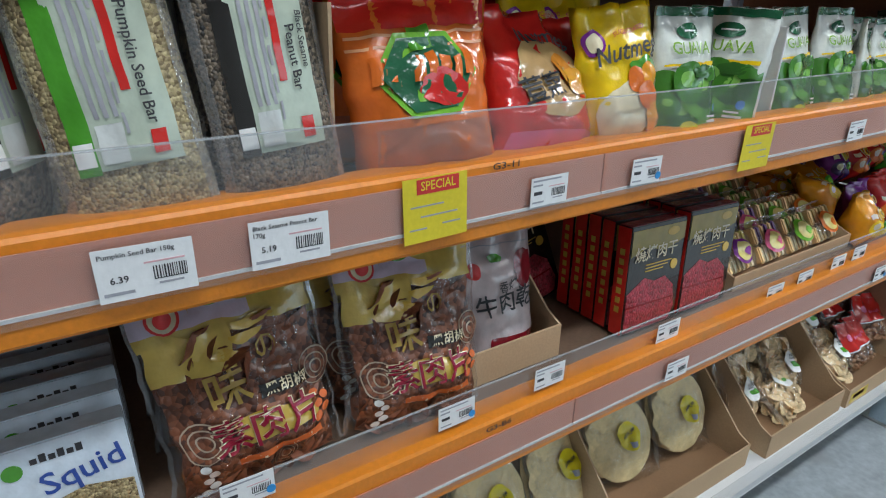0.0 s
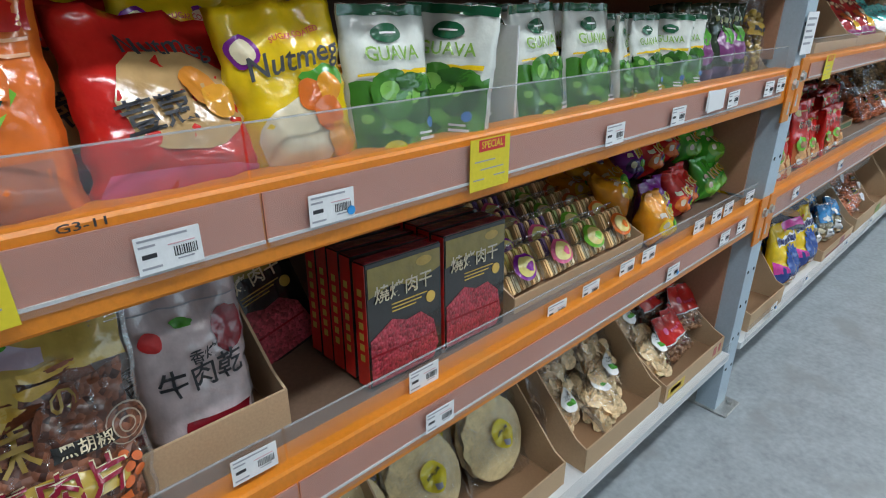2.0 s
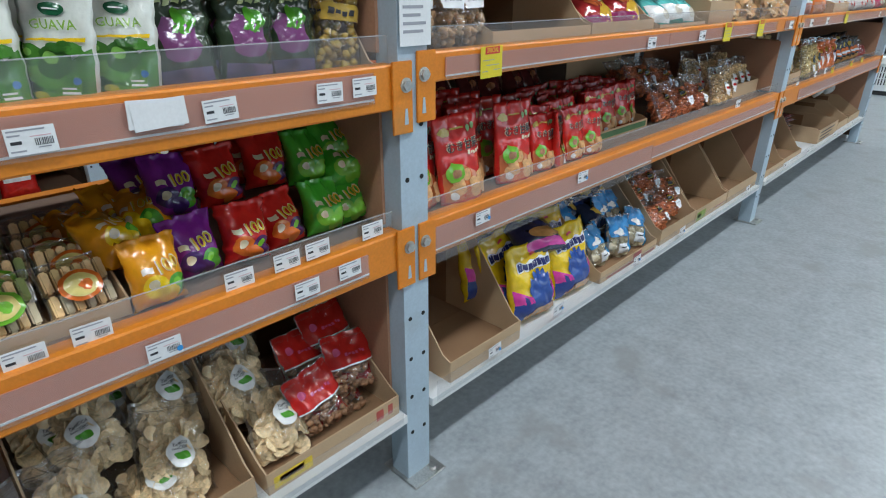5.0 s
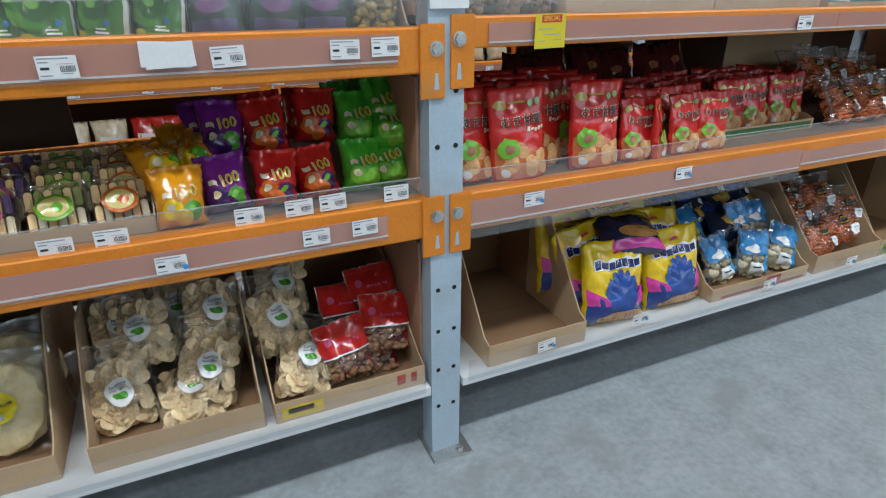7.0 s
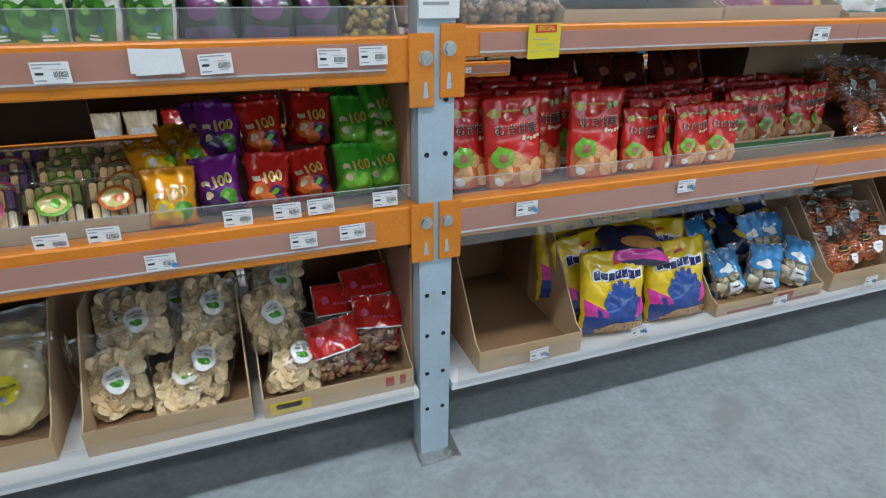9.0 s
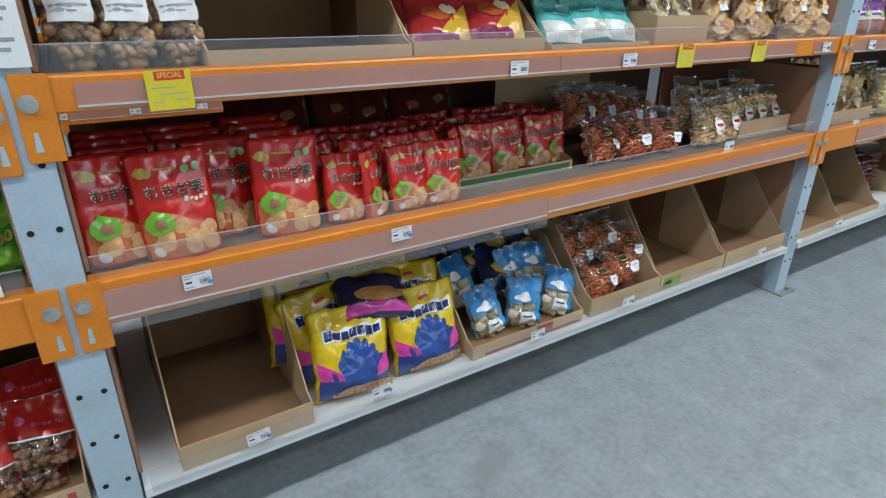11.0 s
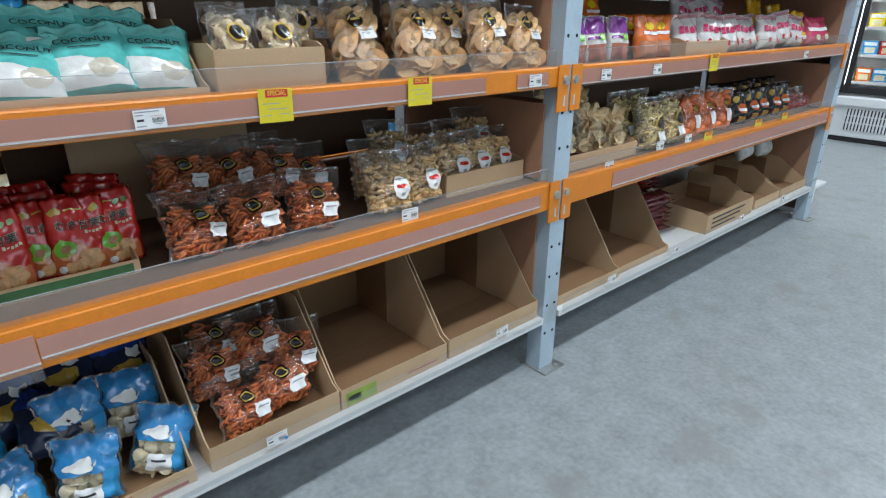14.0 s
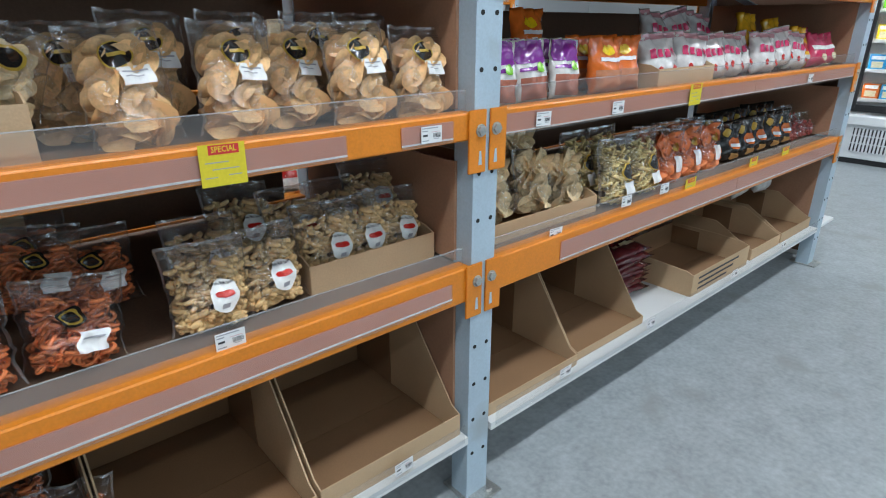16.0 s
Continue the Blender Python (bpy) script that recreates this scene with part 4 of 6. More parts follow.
def guava(w, h, seed):
    s = Skin(w, h, w * 0.4, seed, 0.03, 0.003, 0.7, 0.05, True)
    k = w / 0.15
    rnd = random.Random(seed)
    shades = (foil(0.05, 0.19, 0.02), foil(0.08, 0.27, 0.03), foil(0.12, 0.34, 0.04), foil(0.03, 0.12, 0.015))
    pr = [("green_print", s.patch(-0.47, 0.47, 0.02, 0.4, 0.0012, lambda a: 0.47 + 0.07 * math.sin(a * 6 + 1), 14, 8), shades[0])]
    for i in range(9):
        u, v, m = rnd.uniform(-0.34, 0.34), 0.1 + 0.042 * i, shades[i % 4]
        r = min(0.036 * k, (0.46 - abs(u)) * w)
        pr += [("fruit", s.disc(u, v, r, 0.0018 + 0.0005 * i, 0.95, 0.1), m), ("fruit_light", s.disc(u - 0.04, v + 0.03, r * 0.45, 0.0021 + 0.0005 * i, 0.8, 0.2, 12, 2), foil(0.2, 0.44, 0.08))]
    pr += [("leaf", s.disc(0.12, 0.52, 0.026 * k, 0.007, 0.45, 0.4), shades[3]), ("leaf", s.disc(0.3, 0.5, 0.02 * k, 0.007, 0.6, 0.4), shades[0]), ("top_band", s.patch(-0.49, 0.49, 0.93, 0.995, 0.0014), DKGREEN), ("emblem", s.disc(-0.02, 0.82, 0.026 * k, 0.002, 0.5), DKGREEN), ("emblem_line", s.patch(-0.12, 0.08, 0.815, 0.828, 0.0034, nu=3, nv=2), WHITE), ("lettering", s.text("GUAVA", 0.027 * k, 0.0, 0.69, 0.0032), foil(0.22, 0.40, 0.06)), ("yellow_line", s.patch(-0.4, 0.4, 0.56, 0.575, 0.003, lambda a: 0.575 + 0.02 * a), YEL), ("gold_oval", s.disc(-0.18, 0.11, 0.017 * k, 0.008, 0.55), foil(0.5, 0.45, 0.03)), ("print_bar", s.patch(0.12, 0.34, 0.13, 0.15, 0.008, nu=3, nv=2), WHITE), ("print_bar", s.patch(0.12, 0.3, 0.17, 0.185, 0.008, nu=3, nv=2), WHITE), ("blue_mark", s.disc(0.3, 0.24, 0.008 * k, 0.008), foil(0.05, 0.2, 0.5))]
    return packet("snack_pouch", "white and green stand-up pouch of dried guava", "snack pouch", "guava pouches", s, foil(0.66, 0.68, 0.62, 0.3), pr)


big = [(0.737, 0.575, 0, 6, 1, -3), (0.845, 0.59, 0, 6, 3, -58), (0.915, 0.63, 0, 6, 0, 2), (1.065, 0.59, 0, 5, -2, 4), (1.205, 0.588, 0, 5, 1, -3)]
put_all(guava(0.137, 0.195, 6), Z1, big + [(x, y + 0.09, 0, 6, 1, 2) for x, y, *_ in big[2:]])
small = [(1.325, 0.585, 0.004, 5, 0, 25), (1.412, 0.585, 0.004, 5, 0, -3), (1.505, 0.59, 0.004, 6, 3, -40), (1.595, 0.59, 0.004, 8, 2, -30)]
put_all(guava(0.105, 0.17, 7), Z1, deeper(small, 0.07, 1))
part_card = thing("divider_card", pose(0.972, 0.56, Z1 - 0.006), "plain white cardboard divider between pouches", "divider")
part("sheet", box(0, 0.004, 0, 0.24, 0, 0.17, bevel=0.001), PAPER, part_card)
carton(1.285, 2.09, 0.55, 0.32, 1.15, 0.022, 0.12, "low cardboard tray of small snack pouches", flat=0.3)
s = Skin(0.115, 0.19, 0.05, 8, 0.06, 0.006, 0.5)
put_all(packet("snack_bag", "dark bag of herbal candy with green and purple print", "snack bag", "dark candy bags", s, foil(0.03, 0.05, 0.025), [("print", s.disc(0, 0.45, 0.036, 0.0016, 1.1, 0.4), foil(0.18, 0.05, 0.16)), ("print", s.disc(0.1, 0.6, 0.022, 0.002, 1, 0.5), GREEN), ("foot_print", s.patch(-0.4, 0.4, 0.05, 0.2, 0.0016), foil(0.12, 0.10, 0.22, 0.2))] + bars(s, -0.35, 0.3, 0.76, 0.06, 5, foil(0.4, 0.45, 0.2))), Z1 + 0.004, deeper([(1.70, 0.60, 0, 10, -4, -15), (1.81, 0.60, 0, 9, 5, -10), (1.915, 0.61, 0, 9, 0, -12)], 0.07, 1))
s = Skin(0.12, 0.21, 0.06, 9, 0.08, 0.006, 0.5, fold=0.4)
put_all(packet("snack_bag", "clear bag of yellow candies with dark print", "snack bag", "yellow candy bags", s, BAG, [("print_band", s.patch(-0.4, 0.4, 0.5, 0.66, 0.0014), GOLD)] + bars(s, -0.3, 0.3, 0.55, 0.05, 4, INK), ("lump", 70, 0.012, foil(0.62, 0.42, 0.08))), Z1 + 0.004, [(2.02, 0.61, 0, 8, 6, -10), (2.05, 0.69, 0, 8, -5, 0)])

# middle shelf, first bay
ZM = 0.792
s_box = lambda w, h, d: box(-w / 2, w / 2, 0, d, 0, h, bevel=0.0015)
c = thing("snack_box", pose(0, 0, 0), "white and blue carton of dried squid snack", "snack box", "squid snack boxes")
p = part("carton_body", s_box(0.215, 0.15, 0.032), foil(0.62, 0.70, 0.78, 0.4), c)


def flat_text(text, size, x, z, y, turn=0.0):
    bm = bmesh.new()
    vs, fs = letters(text, size)
    cs, sn = math.cos(turn), math.sin(turn)
    bv = [bm.verts.new((x + a * cs - b * sn, y, z + a * sn + b * cs)) for a, b in vs]
    for f in fs:
        bm.faces.new([bv[i] for i in f])
    return bm


part("lettering", flat_text("Squid", 0.036, 0.062, 0.105, -0.0012, 0.16), BLUE, p)
part("picture", prism([(-0.1, 0.004), (0.104, 0.004), (0.104, 0.075), (0.06, 0.085), (0.0, 0.072), (-0.1, 0.06)], "y", -0.0009, -0.0003), SEED_PALE, p, "printed shredded squid")
part("emblem", cyl(0.004, -0.0006, 0.125, 0.009, 0.001, "y"), GREEN, p)
for k in range(6):
    part("mark", box(0.02 + 0.008 * k, 0.026 + 0.008 * k, -0.001, -0.0003, 0.128, 0.134 + 0.003 * (k % 2)), INK, p)
place_all(c, [pose(-0.2, 0.575 + 0.05 * k, ZM + 0.004 * k, -6, 0, 0) for k in range(5)])
c = thing("snack_box", pose(0, 0, 0), "dark red jerky box with a gold printed front", "snack box", "jerky boxes")
p = part("carton_body", s_box(0.155, 0.205, 0.03), [BLK], c)
part("spine", box(-0.0783, -0.0776, 0.0015, 0.0285, 0.002, 0.203), RED, p, "bright red printed spine")
for k in range(7):
    part("mark", box(-0.079, -0.0784, 0.010, 0.020, 0.045 + 0.018 * k, 0.056 + 0.018 * k), GOLD, p)
part("top_flap", box(-0.076, 0.076, 0.002, 0.028, 0.2051, 0.2058), DKRED, p)
part("gold_print", prism([(-0.074, 0.197), (-0.074, 0.15), (-0.03, 0.162), (0.02, 0.15), (0.074, 0.165), (0.074, 0.197)], "y", -0.0009, -0.0002), foil(0.30, 0.23, 0.05), p, "olive printed landscape")
part("lettering", flat_text("燒烤肉干", 0.03, -0.004, 0.15, -0.0016), CREAM, p)
vs = [(-0.074, 0.005), (0.055, 0.005), (0.068, 0.03), (0.058, 0.075), (0.03, 0.098), (0.0, 0.094), (-0.03, 0.105), (-0.074, 0.08)]
part("picture", prism(vs, "y", -0.001, -0.0003), JERKY_PRINT, p, "printed slab of red jerky")
part("picture_edge", prism([(-0.074, 0.052), (0.06, 0.05), (0.06, 0.053), (-0.074, 0.056)], "y", -0.0013, -0.0011), DKRED, p)
part("emblem", prism([(0.038 + 0.017 * math.cos(a), 0.184 + 0.008 * math.sin(a)) for a in [i * math.pi / 9 for i in range(18)]], "y", -0.0015, -0.001), GOLD, p)
part("emblem", cyl(0.052, -0.0007, 0.118, 0.010, 0.001, "y"), GOLD, p)
for k in range(3):
    part("text_bar", box(-0.03, 0.02 + 0.012 * k, -0.001, -0.0004, 0.116 + 0.006 * k, 0.118 + 0.006 * k), GOLD, p)
rows = [pose(x, 0.578 + 0.034 * k, ZM + 0.002, -4, 3, random.uniform(-2, 2)) for x, n in ((0.757, 5), (0.915, 4)) for k in range(n)]
place_all(c, rows + [pose(0.64, 0.76, ZM, -14, -12, 6), pose(0.57, 0.82, ZM, -14, -8, 0)])

s = Skin(0.222, 0.272, 0.062, 11, 0.04, 0.006, 0.6)
pr = [("meat_print", s.patch(-0.43, 0.43, 0.04, 0.8, 0.0004, lambda a: 0.8 - 0.12 * math.sin(a * 2.6), 18, 16), JERKY_BROWN),
      ("header", s.patch(-0.48, 0.46, 0.74, 0.9, 0.0014, lambda a: 0.955, 14, 6), foil(0.58, 0.42, 0.10)),
      ("header_wave", s.patch(-0.46, -0.02, 0.58, 0.8, 0.0022, lambda a: 0.78 + 0.03 * math.sin(a * 8), 12, 6), foil(0.58, 0.42, 0.10)),
      ("lilac_print", s.patch(-0.48, 0.12, 0.80, 0.955, 0.0026, lambda a: 0.955 - 0.1 * a * a, 12, 6), foil(0.58, 0.5, 0.6)),
      ("dark_line", s.patch(-0.46, 0.1, 0.945, 0.952, 0.0036, nu=10, nv=2), DKRED),
      ("emblem", s.disc(-0.31, 0.86, 0.019, 0.004), REDINK), ("emblem", s.disc(-0.31, 0.86, 0.0155, 0.0048), CREAM), ("emblem", s.disc(-0.31, 0.86, 0.010, 0.0056), REDINK),
      ("leaf_mark", s.disc(-0.06, 0.885, 0.012, 0.004, 0.5, 0.3), GREEN), ("dark_bar", s.patch(0.06, 0.36, 0.41, 0.475, 0.003), BLK), ("lettering", s.text("黑胡椒", 0.0185, 0.21, 0.442, 0.0045), CREAM),
      ("lettering", s.text("味", 0.054, -0.1, 0.49, 0.004, 0.1), foil(0.38, 0.25, 0.06)), ("lettering", s.text("の", 0.032, 0.16, 0.62, 0.004, 0.3), foil(0.38, 0.25, 0.06)), ("gold_print", s.disc(0.05, 0.7, 0.02, 0.003, 0.35, 0.4), GOLD), ("gold_print", s.disc(-0.06, 0.64, 0.018, 0.003, 0.3, 0.5), GOLD), ("gold_print", s.disc(0.1, 0.76, 0.028, 0.0034, 0.25, 0.4), GOLD),
      ("yellow_glow", s.patch(-0.12, 0.36, 0.235, 0.36, 0.003, lambda a: 0.345 + 0.02 * math.sin(a * 5), 10, 5), foil(0.5, 0.34, 0.06)),
      ("lettering", s.text("素肉片", 0.048, 0.06, 0.29, 0.0048), CREAM), ("lettering", s.text("素肉片", 0.0465, 0.06, 0.289, 0.0058), foil(0.26, 0.01, 0.03)),
      ("orange_bar", s.patch(-0.14, 0.36, 0.15, 0.185, 0.003), foil(0.62, 0.14, 0.04))]
pr += [("ring", s.disc(u, v, r, 0.002 + 0.0008 * i, n=20), m) for u, v, r0 in ((-0.3, 0.3, 0.026), (0.41, 0.46, 0.024), (0.12, 0.11, 0.016)) for i, (r, m) in enumerate(((r0, foil(0.5, 0.4, 0.3)), (r0 * 0.93, JERKY_BROWN), (r0 * 0.7, foil(0.5, 0.4, 0.3)), (r0 * 0.63, JERKY_BROWN), (r0 * 0.4, foil(0.5, 0.4, 0.3)), (r0 * 0.32, JERKY_BROWN)))]
pr += [("leaf_mark", s.disc(-0.32 + 0.035 * (k % 2), 0.07 + 0.03 * k, 0.0065, 0.004, 0.7), WHITE) for k in range(5)]
pr += [("pepper_mark", s.disc(0.36 + 0.05 * (k % 2), 0.22 + 0.03 * k, 0.006, 0.004), foil(0.62, 0.14, 0.04)) for k in range(5)]
pr += bars(s, -0.11, 0.33, 0.158, 0.015, 9, CREAM)
put_all(packet("snack_bag", "clear glossy bag of dark vegetarian jerky with gold header", "snack bag", "vegetarian jerky bags", s, BAG, pr, ("chip", 120, 0.024, JERKY, 0.03, 0.74), 26, 30), ZM, [(0.045, 0.592, 0, 15, -3, 0), (0.262, 0.585, 0, 15, 3, -4), (0.04, 0.68, 0.01, 12, 2, 0), (0.25, 0.67, 0.01, 12, -3, 3), (0.04, 0.77, 0.01, 10, 0, 0), (0.25, 0.76, 0.01, 10, 0, 0)])
s = Skin(0.15, 0.205, 0.05, 12, 0.04, 0.004, 0.6, 0.05, True, fold=0.4)
put_all(packet("snack_pouch", "pale pouch of beef jerky with black lettering", "snack pouch", "beef jerky pouches", s, foil(0.62, 0.52, 0.52), [("picture", s.disc(0.33, 0.66, 0.022, 0.0014, 1.5, 0.3), DKRED), ("picture", s.patch(-0.2, 0.42, 0.04, 0.13, 0.0014), DKRED), ("emblem", s.disc(-0.32, 0.68, 0.014, 0.002), REDINK), ("leaf_mark", s.disc(-0.05, 0.76, 0.014, 0.003, 0.5, 0.3), GREEN), ("zip_line", s.patch(-0.48, 0.48, 0.86, 0.87, 0.002), GREYINK), ("lettering", s.text("香烤", 0.02, 0.08, 0.53, 0.004, 0.1), INK), ("lettering", s.text("牛肉乾", 0.038, 0.04, 0.40, 0.004, 0.1), INK)]), ZM + 0.006, [(0.452, 0.645, 0.02, 12, 2, -4), (0.40, 0.72, 0.0, 8, -6, -6), (0.40, 0.70, 0.0, 10, -8, 0)])

for k, (hue, x, hue_in) in enumerate(((PURPLE, 1.10, (0.62, 0.5, 0.12)), (PINK, 1.222, (0.16, 0.07, 0.22)), (LIME, 1.343, (0.30, 0.36, 0.08)), (ORG, 1.46, (0.62, 0.42, 0.16)))):
    s = Skin(0.115, 0.105, 0.06, 14 + k, 0.03, 0.003, 0.3, 0.08)
    t = packet("cookie_packet", "clear packet of sandwich cookies with a round " + ("purple", "pink", "green", "orange")[k] + " sticker", "cookie packet", "cookie packets", s, BAG, [("sticker", s.disc(0, 0.46, 0.036, 0.002, 0.8), hue), ("sticker", s.disc(0, 0.46, 0.028, 0.003, 0.78), foil(0.72, 0.6, 0.2)), ("sticker_print", s.disc(0.05, 0.44, 0.012, 0.004, 0.8, 0.4), hue)])
    for r in range(6):
        for lvl in range(2):
            bm = box(-0.05 + 0.017 * r, -0.036 + 0.017 * r, -0.02, 0.02, 0.006 + 0.044 * lvl, 0.046 + 0.044 * lvl, bevel=0.003)
            part("cookie", bm, foil(hue_in[0], hue_in[1], hue_in[2], 0.5) if r % 2 and lvl else (CREAM if r % 2 else STICK), t)
    put_all(t, ZM + 0.008, [(x, 0.622, 0, 32, 0, 3), (x + 0.01, 0.69, 0.012, 32, 0, -4), (x - 0.005, 0.758, 0.02, 34, 0, 2), (x + 0.005, 0.825, 0.03, 34, 0, -2)])


def candy(main, fruit, leaf, word, seed):
    s = Skin(0.108, 0.13, 0.075, seed, 0.08, 0.006, 0.4, 0.08)
    return packet("candy_bag", word + " glossy bag of fruit candy with printed fruit", "candy bag", "fruit candy bags", s, main, [("fruit", s.disc(-0.2, 0.32, 0.022, 0.0018), fruit), ("fruit_light", s.disc(-0.24, 0.36, 0.009, 0.0026), CREAM), ("fruit", s.disc(0.18, 0.28, 0.022, 0.0024), leaf), ("fruit_light", s.disc(0.15, 0.33, 0.008, 0.0034), LIME), ("fruit", s.disc(0.0, 0.18, 0.018, 0.003), fruit), ("lettering", s.text("100", 0.035, 0.08, 0.575, 0.003, 0.15), CREAM), ("lettering", s.text("100", 0.031, 0.08, 0.575, 0.004, 0.15), foil(0.7, 0.45, 0.03)), ("mark", s.patch(-0.36, -0.18, 0.52, 0.6, 0.0026, nu=3, nv=2), CREAM), ("seal", s.patch(-0.46, 0.46, 0.93, 0.99, 0.0012), main)])


put_all(candy(foil(0.75, 0.30, 0.01), YEL, GREEN, "orange", 20), ZM, [(1.57, 0.58, 0.0, 14, 3, 8), (1.555, 0.66, 0.06, 50, 10, 30), (1.62, 0.72, 0.06, 40, -10, -20), (1.53, 0.76, 0.05, 55, 0, 10), (1.6, 0.80, 0.05, 30, 0, 10)])
put_all(candy(PURPLE, foil(0.06, 0.02, 0.12), GREEN, "purple", 21), ZM, [(1.672, 0.64, 0.0, 12, -4, 2), (1.68, 0.74, 0.10, 14, 4, 0), (1.66, 0.82, 0.09, 14, -6, 0)])
put_all(candy(RED, ORG, foil(0.08, 0.02, 0.1), "red", 22), ZM, [(1.774, 0.635, 0.0, 12, 3, -2), (1.885, 0.655, -0.004, 22, -6, 2), (1.785, 0.735, 0.10, 12, -3, 2), (1.90, 0.75, 0.11, 12, 4, -3), (1.79, 0.82, 0.1, 12, -3, 2), (1.89, 0.83, 0.1, 12, 4, -3)])
put_all(candy(foil(0.06, 0.40, 0.03), LIME, LIME, "green", 23), ZM, [(1.985, 0.65, 0.0, 16, 4, 2), (2.07, 0.66, 0.0, 18, -8, -6), (2.0, 0.735, 0.10, 10, 3, 0), (2.085, 0.74, 0.13, 10, -4, -4), (2.068, 0.68, 0.085, 30, 12, -6), (2.0, 0.83, 0.11, 12, 0, 0), (2.08, 0.83, 0.12, 12, 0, 0)])

# bottom shelf, first bay
ZB = Z_LOW + 0.012
s = Skin(0.2, 0.255, 0.06, 30, 0.04, 0.007, 0.4, fold=0.4)
app = packet("cracker_bag", "clear bag of stacked round thin crackers with yellow sticker", "cracker bag", "round cracker bags", s, BAG, [("sticker", s.disc(0.05, 0.5, 0.034, 0.003), foil(0.75, 0.62, 0.02)), ("lettering", s.text("APPALAM", 0.0105, 0.05, 0.52, 0.005, 0.2), INK), ("barcode_box", s.patch(0.02, 0.1, 0.4, 0.45, 0.005, nu=3, nv=2), GREYINK)])
rnd = random.Random(3)
for k in range(6):
    bm = bmesh.new()
    n, rings = 48, []
    for q in (0.0, 0.3, 0.6, 0.82, 1.0):
        rings.append([bm.verts.new(((0.092 * q * (1 + 0.025 * q * math.sin(12 * a + k))) * math.cos(a), -0.012 + 0.012 * q * q + 0.0035 * q * q * math.sin(12 * a + 2 * k), 0.118 + 0.104 * q * (1 + 0.02 * q * math.sin(12 * a + k)) * math.sin(a))) for a in [i * 2 * math.pi / n for i in range(n)]] if q else [bm.verts.new((0, -0.012, 0.118))])
    for i in range(n):
        j = (i + 1) % n
        bm.faces.new((rings[0][0], rings[1][i], rings[1][j]))
        for a, b in zip(rings[1:], rings[2:]):
            bm.faces.new((a[i], b[i], b[j], a[j]))
    ob = part("cracker", bm, PAPPAD, app, smooth=True)
    ob.matrix_basis = pose(rnd.uniform(-0.008, 0.008), -0.014 + 0.0075 * k, rnd.uniform(-0.006, 0.006))
put_all(app, ZB, [(1.10, 0.655, 0, 24, 3, -6), (0.90, 0.66, -0.0, 26, -4, -8), (0.70, 0.66, 0, 30, 5, 0), (0.95, 0.76, 0.02, 18, 5, -4), (1.14, 0.76, 0.02, 16, -4, 4), (0.5, 0.66, 0, 28, 5, 0), (0.78, 0.78, 0.02, 18, 5, 0), (0.3, 0.66, 0, 28, 5, 0), (0.1, 0.66, 0, 28, 5, 0)])
s = Skin(0.178, 0.225, 0.09, 31, 0.08, 0.008, 0.5, fold=0.4)
tap = packet("cracker_bag", "clear bag of pale tapioca crackers with white round sticker", "cracker bag", "tapioca cracker bags", s, BAG, [("sticker", s.disc(0.02, 0.46, 0.033, 0.003), WHITE), ("sticker_leaf", s.disc(0.02, 0.43, 0.017, 0.0045, 0.55, 0.4), GREEN), ("lettering", s.text("TAPIOCA", 0.0095, 0.02, 0.54, 0.0055), INK), ("lettering", s.text("CRACKERS", 0.008, 0.02, 0.50, 0.0055), INK)], ("chip", 170, 0.022, CRISP, 0.05, 0.74))
put_all(tap, ZB, [(1.36, 0.66, 0.0, 20, -4, 5), (1.53, 0.64, 0.02, 34, 14, -8), (1.51, 0.585, -0.004, 60, 6, 10), (1.43, 0.74, 0.11, 26, -10, -6), (1.58, 0.76, 0.12, 22, 8, 4), (1.775, 0.60, 0.0, 42, 14, -6), (1.76, 0.72, 0.08, 24, -6, 10), (1.77, 0.80, 0.14, 24, 6, 0), (1.37, 0.80, 0.1, 20, 0, 0), (1.5, 0.86, 0.1, 20, 0, 0)])
s = Skin(0.15, 0.165, 0.06, 32, 0.06, 0.006, 0.5, fold=0.4)
put_all(packet("nut_bag", "red-topped clear bag of brown nuts", "nut bag", "red nut bags", s, BAG, [("red_print", s.patch(-0.48, 0.48, 0.45, 0.985, 0.0014, nu=12), RED), ("white_line", s.patch(-0.48, 0.48, 0.43, 0.455, 0.0022), WHITE), ("emblem", s.disc(-0.28, 0.7, 0.011, 0.003), PINK), ("back_print", s.patch(-0.48, 0.48, 0.05, 0.985, 0.0012, side=1), RED)] + bars(s, -0.1, 0.35, 0.6, 0.04, 6, PINK), ("lump", 90, 0.011, NUT, 0.05, 0.5)), ZB, [(1.915, 0.595, 0.02, 30, -8, 4), (2.02, 0.62, 0.06, 30, 4, -6), (1.93, 0.69, 0.08, 34, 5, 6), (2.03, 0.71, 0.11, 30, -4, 0), (1.99, 0.61, -0.005, 55, 0, 0)])


